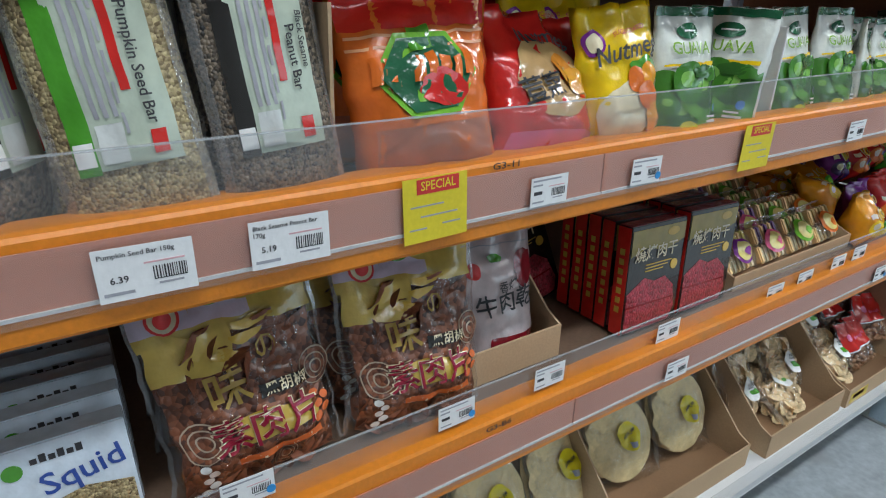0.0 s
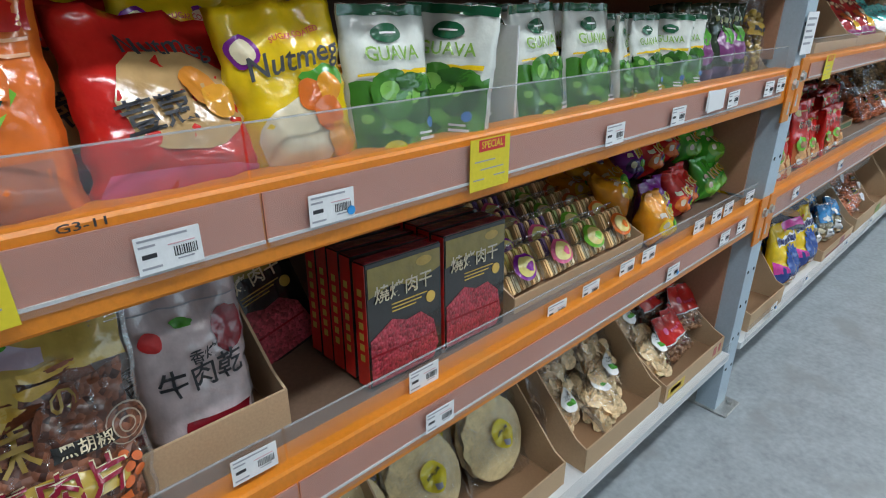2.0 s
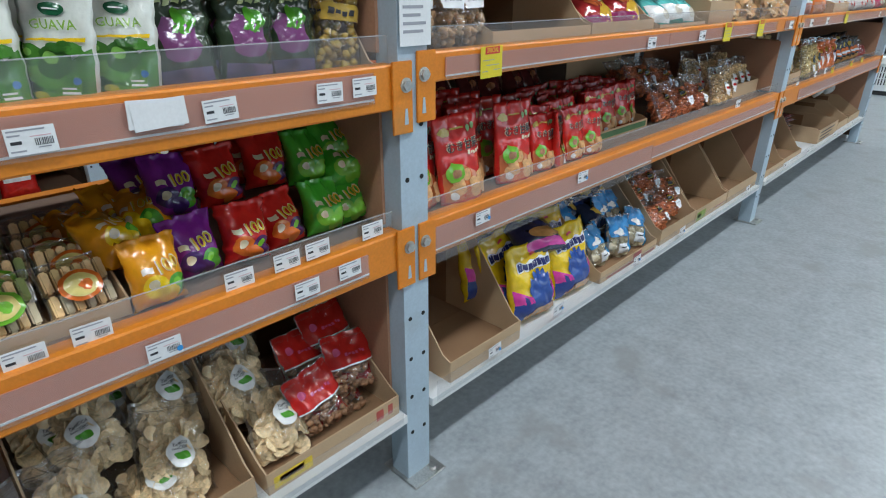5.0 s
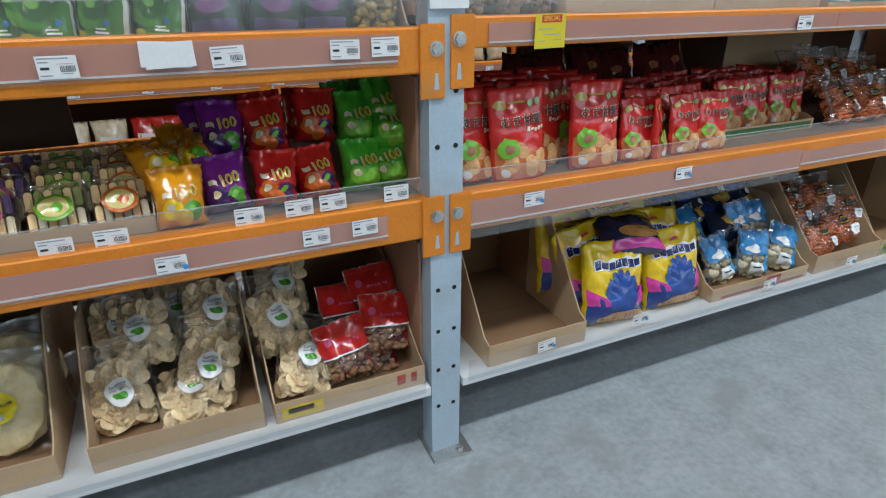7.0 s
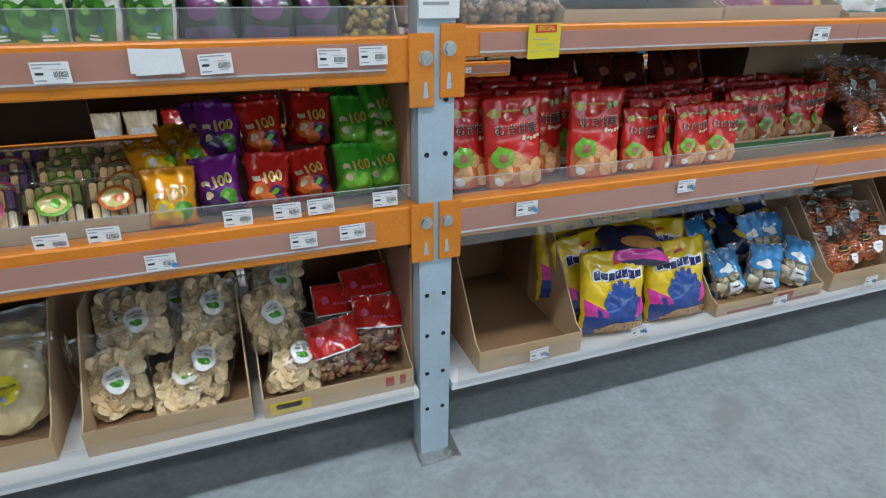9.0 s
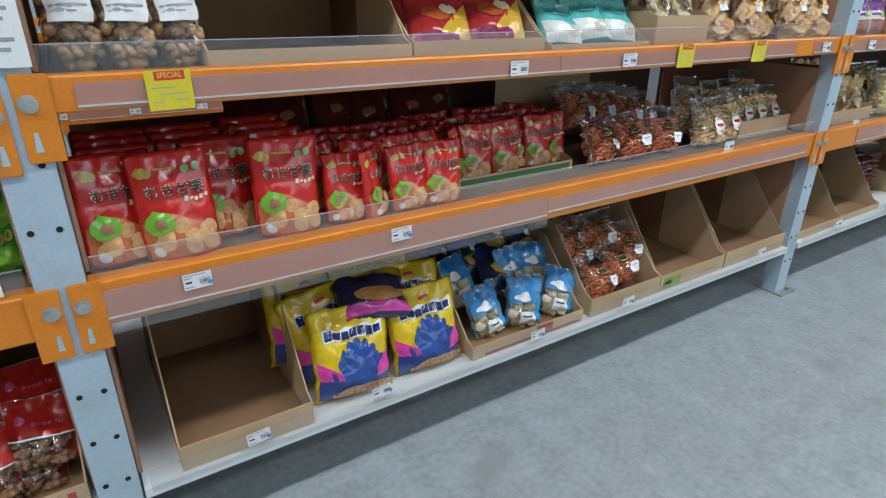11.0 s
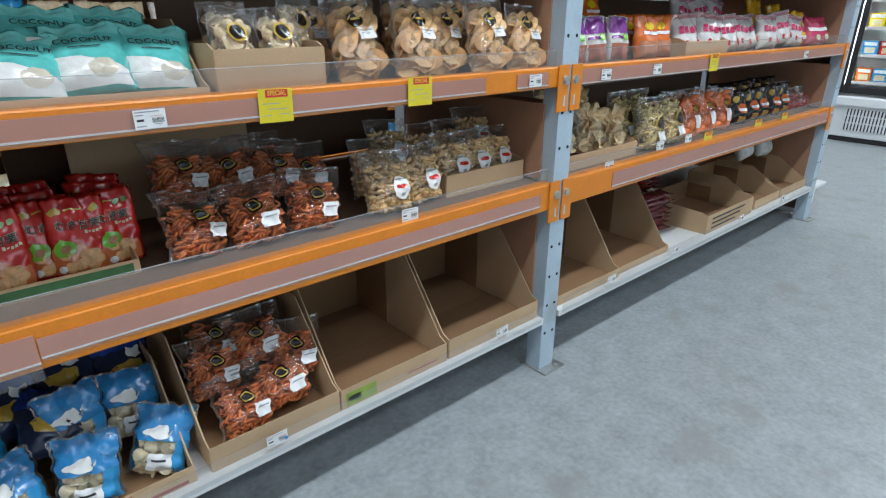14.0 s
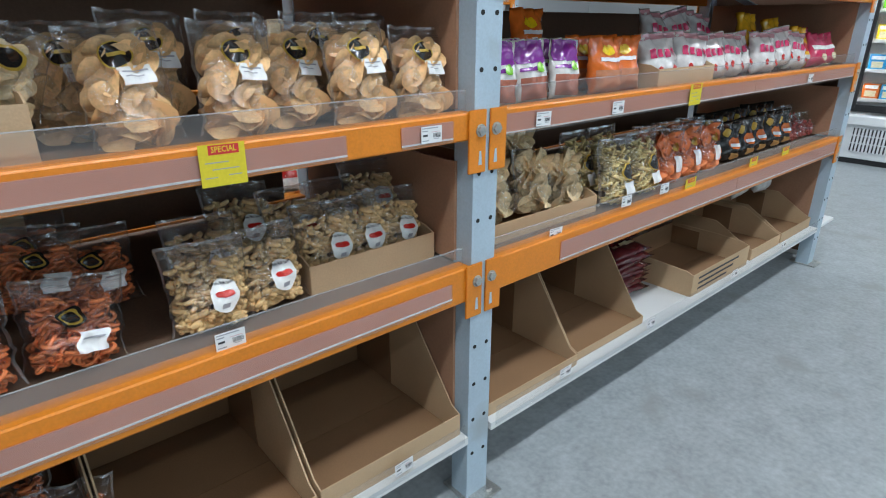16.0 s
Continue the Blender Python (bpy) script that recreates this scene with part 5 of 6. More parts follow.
# middle shelf, second bay
def chestnut(w, h, seed):
    s = Skin(w, h, w * 0.35, seed, 0.03, 0.004, 0.7, 0.05, True)
    k = w / 0.165
    rnd = random.Random(seed)
    pr = [("lower_print", s.patch(-0.46, 0.46, 0.03, 0.4, 0.0012, lambda a: 0.36 + 0.08 * math.sin(a * 5)), foil(0.6, 0.16, 0.05))]
    pr += [("chestnut_print", s.disc(rnd.uniform(-0.3, 0.38), rnd.uniform(0.08, 0.34), 0.019 * k, 0.0018 + 0.0004 * i, 0.9, 0.15, 12, 2), CHESTNUT) for i in range(11)]
    pr += [("burr_print", s.disc(-0.26, 0.36, 0.03 * k, 0.006, 0.9, 0.3), LIME), ("burr_print", s.disc(-0.25, 0.35, 0.014 * k, 0.0068, 0.9, 0.3), NUT), ("lettering", s.text("むき甘栗", 0.031 * k, 0.02, 0.64, 0.0042), CREAM), ("lettering", s.text("むき甘栗", 0.03 * k, 0.025, 0.637, 0.0052), INK), ("gold_mark", s.disc(-0.32, 0.82, 0.016 * k, 0.002, 0.8, 0.4), GOLD), ("gold_line", s.patch(-0.18, 0.1, 0.83, 0.85, 0.002), GOLD), ("emblem", s.disc(0.2, 0.82, 0.009 * k, 0.002), foil(0.3, 0.5, 0.2)), ("emblem", s.disc(0.34, 0.83, 0.009 * k, 0.002), foil(0.3, 0.5, 0.2)), ("seal", s.disc(-0.34, 0.1, 0.011 * k, 0.006), WHITE)]
    pr += bars(s, 0.12, 0.44, 0.525, 0.035, 5, CREAM)
    return packet("snack_pouch", "red stand-up pouch of peeled chestnuts", "snack pouch", "chestnut pouches", s, RED, pr)


rows = [(2.275, 0.62, 0, 5, 4, 20), (2.395, 0.585, 0, 7, -2, -2), (2.505, 0.665, 0, 6, 2, 8), (2.64, 0.595, 0, 6, 1, -2)]
put_all(chestnut(0.165, 0.235, 40), ZM, rows + [(x + 0.02, y + 0.09 * k, 0, 6, 2, 5) for k in (1, 2, 3) for x, y in ((2.28, 0.6), (2.44, 0.6), (2.62, 0.61))])
rows = [(2.795, 0.60, 0, 6, 2, -2), (2.88, 0.605, 0, 5, 0, 45), (2.985, 0.60, 0, 6, -2, 2), (3.085, 0.595, 0, 6, 2, -4)]
rows += [(3.215, 0.71, 0.006, 6, 1, 48), (3.285, 0.71, 0.006, 7, 2, -4), (3.41, 0.715, 0.006, 6, -3, -2), (3.555, 0.73, 0.006, 7, 3, -4), (3.64, 0.75, 0.006, 6, 0, 30)]
rnd = random.Random(8)
rows += [(2.78 + 0.105 * i + rnd.uniform(-0.02, 0.02), y + rnd.uniform(-0.015, 0.015) + (0.06 if i > 3 else 0), 0.005, 7, rnd.uniform(-5, 5), rnd.uniform(-20, 20)) for y in (0.69, 0.78, 0.88) for i in range(9)]
put_all(chestnut(0.122, 0.178, 41), ZM, rows)
s = Skin(0.18, 0.175, 0.095, 42, 0.08, 0.009, 0.5, fold=0.4)
pret = packet("snack_bag", "clear bag of orange curled crackers with dark gold sticker", "snack bag", "orange cracker bags", s, BAG, [("sticker", s.disc(0.0, 0.58, 0.024, 0.003, 0.8), BLK), ("sticker", s.disc(0.0, 0.58, 0.018, 0.004, 0.8), GOLD), ("sticker", s.disc(0.0, 0.58, 0.014, 0.005, 0.7), BLK), ("paper_label", s.patch(0.02, 0.32, 0.2, 0.42, 0.003), PAPER), ("text_bar", s.patch(0.06, 0.28, 0.34, 0.36, 0.0045, nu=3, nv=2), GREYINK)], ("curl", 210, 0.019, PRETZEL, 0.05, 0.74))
put_all(pret, ZM, [(3.80, 0.65, 0, 30, 10, 12), (3.955, 0.64, 0, 26, -6, -8), (4.115, 0.65, 0, 18, 6, -6), (3.83, 0.82, 0.09, 22, 6, 8), (3.98, 0.84, 0.07, 24, -8, 6), (4.09, 0.82, 0.06, 20, 8, 0), (4.2, 0.83, 0.03, 20, 0, 0), (3.9, 0.92, 0.06, 20, 0, 0), (4.1, 0.93, 0.06, 20, 0, 0)]
        + [(x, y, up - ZM + ZB, lean, r, yw) for x, y, up, lean, r, yw in ((3.84, 0.60, 0.0, 34, 5, 6), (3.97, 0.61, 0.03, 30, -8, -6), (3.80, 0.71, 0.08, 30, 8, 6), (3.95, 0.73, 0.12, 24, -6, -8), (4.02, 0.66, 0.08, 26, 4, -10), (3.84, 0.80, 0.12, 26, 4, 0))])
s = Skin(0.178, 0.19, 0.085, 43, 0.07, 0.007, 0.5, fold=0.4)
fish = packet("snack_bag", "clear bag of small baked sticks with white oval sticker", "snack bag", "fish stick bags", s, BAG, [("sticker", s.disc(0.12, 0.4, 0.032, 0.003, 1.1), WHITE), ("sticker_fish", s.disc(0.12, 0.42, 0.022, 0.0045, 0.32, 0.4), RED), ("lettering", s.text("Fish Ball Stick", 0.0088, 0.12, 0.54, 0.0055), INK), ("barcode_box", s.patch(0.07, 0.17, 0.27, 0.32, 0.0045, nu=3, nv=2), GREYINK)], ("stick", 250, 0.0165, STICK, 0.05, 0.76))
put_all(fish, ZM, [(4.365, 0.63, 0, 14, 2, -4), (4.51, 0.65, 0.0, 12, -3, 0), (4.41, 0.78, 0.01, 12, 4, 4), (4.69, 0.71, 0.006, 12, 2, -4), (4.80, 0.71, 0.006, 12, -4, -4), (4.90, 0.715, 0.006, 12, 4, -4), (4.66, 0.81, 0.03, 16, 2, 6), (4.80, 0.82, 0.03, 16, 2, 6), (4.91, 0.83, 0.06, 16, 2, -6), (4.53, 0.85, 0.05, 16, 4, 0)])

s = Skin(0.16, 0.2, 0.05, 44, 0.05, 0.005, 0.5)
put_all(packet("snack_bag", "dark maroon glossy snack bag at the back of the shelf", "snack bag", "dark maroon bags", s, foil(0.09, 0.012, 0.012), [("gold_print", s.disc(0, 0.6, 0.03, 0.002, 0.5, 0.4), foil(0.3, 0.1, 0.04))], nu=12, nv=14), ZM, [(2.68 + 0.14 * k, 1.04 + 0.01 * (k % 2), 0.06 + 0.012 * (k % 3), 20, 6 * (-1) ** k, 8 * (k % 3) - 8) for k in range(6)])
sheet = thing("cardboard_sheet", pose(3.62, 1.06, ZM), "plain brown cardboard sheet standing behind red pouches", "cardboard")
part("sheet", box(0, 0.5, 0, 0.004, 0, 0.335, bevel=0.001), CARD, sheet)

# bottom shelf, second bay
s = Skin(0.245, 0.275, 0.085, 50, 0.06, 0.006, 0.5)
pr = [("blue_print", s.patch(-0.47, 0.47, 0.03, 0.3, 0.0014, lambda a: 0.36 + 0.08 * math.sin(a * 7 + 2), 14, 8), foil(0.02, 0.05, 0.24)), ("pink_print", s.patch(-0.47, -0.2, 0.26, 0.4, 0.002, lambda a: 0.46 - 0.12 * a), foil(0.7, 0.05, 0.35)), ("pink_print", s.patch(0.25, 0.47, 0.22, 0.4, 0.002, lambda a: 0.32 + 0.12 * a), foil(0.7, 0.05, 0.35)), ("blue_shape", s.disc(0.05, 0.36, 0.062, 0.0026, 1.0, 0.35, 26), foil(0.02, 0.07, 0.30)), ("roll_print", s.disc(0.06, 0.09, 0.098, 0.0034, 0.24, 0.08, 24), foil(0.56, 0.29, 0.11))]
pr += [("roll_rib", s.patch(-0.28 + 0.075 * k, -0.262 + 0.075 * k, 0.035, 0.145, 0.0046, nu=2, nv=4), foil(0.40, 0.18, 0.06)) for k in range(10)]
pr += [("tuft", s.disc(0.05 + 0.25 * math.cos(a), 0.36 + 0.235 * math.sin(a), 0.011, 0.003, 1.6, 0.5, 8, 2), foil(0.02, 0.07, 0.30)) for a in (0.3, 0.75, 1.2, 1.6, 2.0, 2.45, 2.9)]
pr += [("mark_outline", s.patch(-0.36, 0.4, 0.665, 0.7, 0.0018, lambda a: 0.785 + 0.015 * math.sin(a * 20), 16, 4), WHITE)] + bars(s, -0.34, 0.38, 0.68, 0.085, 7, foil(0.015, 0.02, 0.11), 0.1) + [("text_bar", s.patch(-0.05, 0.12, 0.585, 0.6, 0.0022, nu=3, nv=2), BLUE), ("emblem", s.patch(-0.05, 0.1, 0.84, 0.87, 0.002, nu=3, nv=2), REDINK)]
put_all(packet("snack_bag", "yellow and blue bag of puffed snack rolls", "snack bag", "yellow snack rolls", s, YEL, pr), ZB - 0.008, [(2.775, 0.575, 0.0, 12, 2, -4), (3.035, 0.58, 0.0, 12, -3, -4), (2.76, 0.67, 0.03, 14, -6, 6), (3.01, 0.68, 0.035, 16, 5, -6), (2.70, 0.74, 0.06, 14, 4, 4), (2.96, 0.76, 0.07, 14, 4, 4), (2.80, 0.84, 0.08, 14, 4, 4)])
s = Skin(0.24, 0.2, 0.08, 51, 0.06, 0.006, 0.5)
put_all(packet("snack_bag", "dark bag of snack rolls lying over yellow bags", "snack bag", "", s, foil(0.03, 0.03, 0.08), [("yellow_print", s.patch(-0.47, 0.47, 0.72, 0.98, 0.0014), YEL), ("roll_print", s.disc(0.05, 0.3, 0.085, 0.003, 0.32, 0.1), foil(0.58, 0.28, 0.09)), ("pink_print", s.patch(-0.45, 0.46, 0.04, 0.16, 0.0014), foil(0.7, 0.05, 0.35))]), ZB, [(2.87, 0.60, 0.205, 62, 6, -8)])
s = Skin(0.15, 0.18, 0.07, 52, 0.07, 0.008, 0.5, fold=0.4)
put_all(packet("cracker_bag", "blue and clear packet of pale crackers", "cracker packet", "blue cracker packets", s, BAG, [("blue_print", s.patch(-0.45, 0.45, 0.5, 0.97, 0.0014, nu=12), foil(0.03, 0.22, 0.5)), ("blue_print", s.patch(0.2, 0.46, 0.05, 0.5, 0.0014), SKYBLUE), ("white_print", s.disc(-0.1, 0.62, 0.03, 0.003, 0.5, 0.4), WHITE), ("paper_label", s.patch(-0.22, 0.2, 0.1, 0.34, 0.003), PAPER), ("print_bar", s.patch(-0.15, 0.1, 0.24, 0.27, 0.0045, nu=3, nv=2), INK), ("back_print", s.patch(-0.46, 0.46, 0.05, 0.97, 0.0012, side=1), SKYBLUE)], ("chip", 80, 0.022, CREAM, 0.05, 0.7)), ZB, [(3.31, 0.62, 0.0, 20, -6, 10), (3.44, 0.61, 0.0, 12, 6, -10), (3.585, 0.61, 0.0, 22, 20, -16), (3.46, 0.70, 0.08, 14, 0, 10), (3.58, 0.72, 0.06, 20, 6, 0), (3.27, 0.72, 0.08, 30, -10, 10)])
s = Skin(0.16, 0.18, 0.07, 53, 0.07, 0.008, 0.5)
put_all(packet("cracker_bag", "dark blue packet of crackers", "cracker packet", "dark cracker packets", s, foil(0.02, 0.03, 0.07), [("gold_print", s.disc(0, 0.4, 0.04, 0.002, 0.6, 0.4), GOLD), ("blue_print", s.patch(-0.45, 0.45, 0.7, 0.95, 0.0014), BLUE), ("paper_label", s.patch(0.05, 0.3, 0.55, 0.7, 0.003), PAPER)]), ZB, [(3.34, 0.78, 0.13, 36, 6, 6), (3.47, 0.80, 0.16, 36, -6, -6), (3.6, 0.80, 0.13, 30, 6, 8), (3.40, 0.68, 0.12, 50, 4, -8), (3.26, 0.84, 0.11, 30, 0, 0)])

# top shelf, second bay
ZT = 1.188
s = Skin(0.115, 0.215, 0.08, 60, 0.07, 0.007, 0.4, fold=0.4)
put_all(packet("cracker_bag", "clear bag of brown crackers with a white label", "cracker bag", "brown cracker bags", s, BAG, [("paper_label", s.patch(-0.36, 0.36, 0.42, 0.62, 0.003), PAPER), ("sticker", s.disc(0, 0.74, 0.026, 0.003, 0.7), BLK), ("text_bar", s.patch(-0.3, 0.3, 0.55, 0.57, 0.0045, nu=3, nv=2), GREYINK), ("text_bar", s.patch(-0.3, 0.1, 0.5, 0.515, 0.0045, nu=3, nv=2), GREYINK)], ("lump", 80, 0.016, CRISP_BROWN, 0.04, 0.8)), ZT, deeper([(2.275, 0.64, 0, 6, 0, 0), (2.365, 0.625, 0, 6, 2, -4), (2.465, 0.64, 0, 6, -2, 2)], 0.1, 2))
s = Skin(0.2, 0.24, 0.06, 61, 0.06, 0.006, 0.5)
put_all(packet("snack_bag", "red and yellow snack bag leaning in a tray", "snack bag", "red and yellow snack bags", s, foil(0.42, 0.03, 0.03), [("yellow_print", s.patch(-0.05, 0.47, 0.06, 0.6, 0.0014, lambda a: 0.2 + 0.5 * a), foil(0.72, 0.42, 0.05)), ("purple_print", s.patch(-0.47, 0.2, 0.04, 0.16, 0.002), foil(0.3, 0.02, 0.1)), ("picture", s.disc(-0.1, 0.42, 0.04, 0.0024, 0.6, 0.4), foil(0.5, 0.1, 0.03)), ("cream_mark", s.disc(0.1, 0.5, 0.025, 0.003, 0.6, 0.4), CREAM)] + bars(s, -0.38, 0.3, 0.68, 0.09, 7, foil(0.75, 0.5, 0.3))), ZT + 0.006, [(3.10, 0.615, 0, 42, 6, -10), (3.28, 0.615, 0.01, 42, 4, -14), (3.12, 0.69, 0.04, 40, -4, 0), (3.31, 0.70, 0.04, 40, 4, 4)])
s = Skin(0.155, 0.165, 0.06, 62, 0.06, 0.005, 0.5)
put_all(packet("snack_bag", "teal and white bag of coconut snack", "snack bag", "coconut bags", s, TEAL, [("white_print", s.patch(-0.46, 0.46, 0.05, 0.5, 0.0014, lambda a: 0.5 - 0.25 * a), WHITE), ("coconut_print", s.disc(0.15, 0.24, 0.028, 0.002, 0.7, 0.2), foil(0.6, 0.55, 0.45)), ("top_print", s.patch(-0.46, 0.46, 0.82, 0.98, 0.0014), foil(0.2, 0.62, 0.58)), ("lettering", s.text("COCONUT", 0.022, 0.0, 0.70, 0.003), INK), ("text_bar", s.patch(-0.2, 0.2, 0.58, 0.6, 0.002, nu=3, nv=2), INK)]), ZT + 0.006, [(3.515, 0.60, 0.0, 40, 6, -6), (3.64, 0.605, 0.01, 38, -4, -8), (3.765, 0.61, 0.0, 34, 4, -4), (3.58, 0.68, 0.04, 36, 4, 0), (3.71, 0.69, 0.04, 36, 4, 0)])
s = Skin(0.16, 0.215, 0.08, 63, 0.07, 0.007, 0.5, fold=0.4)
crk = packet("cracker_bag", "tall clear bag of pale crackers with black and gold sticker", "cracker bag", "pale cracker bags", s, BAG, [("sticker", s.disc(0.0, 0.72, 0.029, 0.003, 0.85), GOLD), ("sticker", s.disc(0.0, 0.72, 0.026, 0.004, 0.85), BLK), ("sticker_mark", s.patch(-0.1, 0.1, 0.71, 0.74, 0.0055, nu=3, nv=2), GOLD), ("paper_label", s.patch(-0.02, 0.34, 0.47, 0.62, 0.003), PAPER), ("text_bar", s.patch(0.02, 0.3, 0.57, 0.585, 0.0045, nu=3, nv=2), GREYINK), ("text_bar", s.patch(0.02, 0.22, 0.53, 0.54, 0.0045, nu=3, nv=2), GREYINK)], ("chip", 95, 0.033, CRISP_PEACH, 0.05, 0.78))
put_all(crk, ZT, [(4.295, 0.64, 0, 14, -6, -6), (4.475, 0.63, 0, 12, 3, -3), (4.75, 0.605, 0, 10, -3, -4), (4.915, 0.605, -0.01, 12, 2, -4), (4.62, 0.68, 0.0, 10, 4, 0), (4.36, 0.76, 0.02, 12, 2, 0), (4.55, 0.78, 0.02, 12, 2, 0), (4.72, 0.73, 0.02, 12, 0, 0), (4.86, 0.74, 0.02, 12, 0, 0), (4.22, 0.78, 0.0, 12, 0, 0)])
s = Skin(0.12, 0.15, 0.06, 64, 0.06, 0.006, 0.5, fold=0.4)
put_all(packet("cracker_bag", "small clear bag with a gold round sticker in a box", "cracker bag", "boxed cracker bags", s, BAG, [("sticker", s.disc(0.0, 0.62, 0.026, 0.003, 0.8), GOLD), ("sticker", s.disc(0.0, 0.62, 0.02, 0.004, 0.8), BLK)], ("chip", 60, 0.02, CRISP, 0.04, 0.8)), ZT + 0.006, [(3.93, 0.61, 0.03, 8, 3, 0), (4.05, 0.61, 0.03, 8, -3, 0), (4.1, 0.68, 0.06, 10, 20, 0), (3.95, 0.70, 0.04, 8, 0, 0)])


# third bay
def plain_bag(main, prints, seed, w, h, label, group, d=0.4):
    s = Skin(w, h, w * d, seed, 0.07, 0.007, 0.5)
    return packet("snack_bag", label, "snack bag", group, s, main, prints(s), nu=12, nv=14)


put_all(plain_bag(WHITE, lambda s: [("purple_print", s.patch(-0.46, 0.46, 0.62, 0.98, 0.0014), PURPLE), ("purple_line", s.patch(-0.4, 0.3, 0.5, 0.56, 0.002), PURPLE), ("snack_print", s.patch(-0.42, 0.42, 0.05, 0.4, 0.002), foil(0.42, 0.15, 0.1)), ("green_mark", s.disc(0.2, 0.55, 0.014, 0.003), LIME)], 70, 0.125, 0.17, "white and purple snack bag on the shelf", "purple snack bags"), ZT, deeper([(5.17, 0.60, 0, 8, 2, -8), (5.31, 0.605, 0, 8, -2, -6), (5.46, 0.61, 0, 8, 3, -6)], 0.09, 1))
put_all(plain_bag(ORG, lambda s: [("snack_print", s.patch(-0.42, 0.42, 0.05, 0.4, 0.002), foil(0.5, 0.2, 0.1)), ("yellow_print", s.disc(0, 0.75, 0.028, 0.002, 0.6, 0.3), YEL), ("white_mark", s.patch(-0.3, 0.3, 0.55, 0.62, 0.003), WHITE)], 71, 0.15, 0.175, "bright orange snack bag on the shelf", "bright orange snack bags"), ZT, deeper([(5.66, 0.605, 0, 8, 2, -8), (5.78, 0.62, 0, 8, -2, -20)], 0.09, 1) + [(5.45, 0.74, 0.08, 10, 0, 0), (5.25, 0.74, 0.08, 10, 6, 0)])
rnd = random.Random(11)
put_all(plain_bag(foil(0.66, 0.64, 0.63), lambda s: bars(s, -0.36, 0.36, 0.5, 0.16, 4, foil(0.6, 0.03, 0.12), 0.3) + [("red_mark", s.disc(-0.2, 0.26, 0.014, 0.002), RED), ("red_mark", s.disc(0.2, 0.24, 0.018, 0.002), RED), ("red_band", s.patch(-0.45, 0.45, 0.86, 0.97, 0.0014), foil(0.5, 0.25, 0.28))], 72, 0.2, 0.18, "crumpled white popcorn bag with red blocks of print", "white popcorn bags"), ZT, [(6.03, 0.63, 0.005, 10, -3, -8), (6.22, 0.62, 0.005, 10, 6, -14), (6.40, 0.61, 0, 12, -5, -6), (6.58, 0.63, 0, 12, 5, -6), (6.15, 0.72, 0.08, 14, 8, 0), (6.33, 0.72, 0.09, 14, -10, 0), (6.5, 0.73, 0.08, 14, 10, 0), (6.9, 0.62, 0, 10, 2, -6), (7.08, 0.62, 0.02, 10, -6, -6), (7.26, 0.62, 0, 10, 6, -6), (6.75, 0.66, 0, 14, -8, -6)])
put_all(plain_bag(foil(0.75, 0.4, 0.02), lambda s: [("red_mark", s.disc(0, 0.5, 0.03, 0.002, 0.7, 0.3), RED), ("white_mark", s.patch(-0.3, 0.3, 0.2, 0.3, 0.002), WHITE)], 73, 0.18, 0.2, "amber snack bag on the shelf", "amber snack bags"), ZT, [(7.0, 0.74, 0.06, 10, 2, 0), (7.3, 0.74, 0.04, 10, -4, 0), (7.42, 0.65, 0, 10, 3, 0)])
put_all(plain_bag(foil(0.55, 0.03, 0.1), lambda s: [("white_mark", s.patch(-0.35, 0.3, 0.5, 0.62, 0.002), WHITE), ("white_mark", s.disc(0.1, 0.28, 0.03, 0.002, 0.6, 0.3), CREAM)], 74, 0.18, 0.17, "crimson snack bag on the shelf", "crimson snack bags"), ZT, [(7.56, 0.62, 0, 10, 2, -8), (7.74, 0.63, 0, 10, -4, -4), (7.65, 0.72, 0.03, 10, 3, 0)])
s = Skin(0.19, 0.2, 0.09, 75, 0.08, 0.008, 0.5, fold=0.4)
put_all(packet("cracker_bag", "clear bag of big pale crackers in a carton", "cracker bag", "large cracker bags", s, BAG, (), ("chip", 70, 0.035, CRISP, 0.04, 0.85)), ZM + 0.006, [(5.25, 0.68, 0.03, 12, -3, 0), (5.42, 0.67, 0.03, 12, 6, 0), (5.60, 0.67, 0.0, 12, -6, -6), (5.3, 0.78, 0.08, 14, 4, 0), (5.5, 0.79, 0.08, 14, -4, 0)])
s = Skin(0.19, 0.235, 0.08, 76, 0.07, 0.007, 0.5, fold=0.4)
put_all(packet("snack_bag", "clear bag of pale yellow rings with black gold sticker", "snack bag", "yellow ring bags", s, BAG, [("sticker", s.disc(0.12, 0.5, 0.028, 0.003, 1.1), GOLD), ("sticker", s.disc(0.12, 0.5, 0.024, 0.004, 1.1), BLK), ("paper_label", s.patch(0.0, 0.35, 0.16, 0.34, 0.003), PAPER)], ("curl", 190, 0.02, RINGS, 0.04, 0.85)), ZM, [(5.79, 0.60, 0, 10, 2, -6), (6.0, 0.615, 0, 10, -3, -6), (5.88, 0.71, 0.02, 10, 0, 0), (5.72, 0.71, 0.02, 10, 0, 0)])
s = Skin(0.165, 0.215, 0.07, 77, 0.07, 0.007, 0.5, fold=0.4)
put_all(packet("snack_bag", "clear bag of orange crisps with a white label", "snack bag", "orange crisp bags", s, BAG, [("paper_label", s.patch(0.1, 0.4, 0.2, 0.5, 0.003), PAPER), ("sticker", s.disc(0.2, 0.66, 0.018, 0.003), GOLD)], ("chip", 110, 0.03, PRETZEL, 0.04, 0.85)), ZM, deeper([(6.22, 0.65, 0, 8, 2, -20), (6.40, 0.655, 0, 8, -2, -20), (6.57, 0.655, 0, 8, 2, -20)], 0.09, 1))
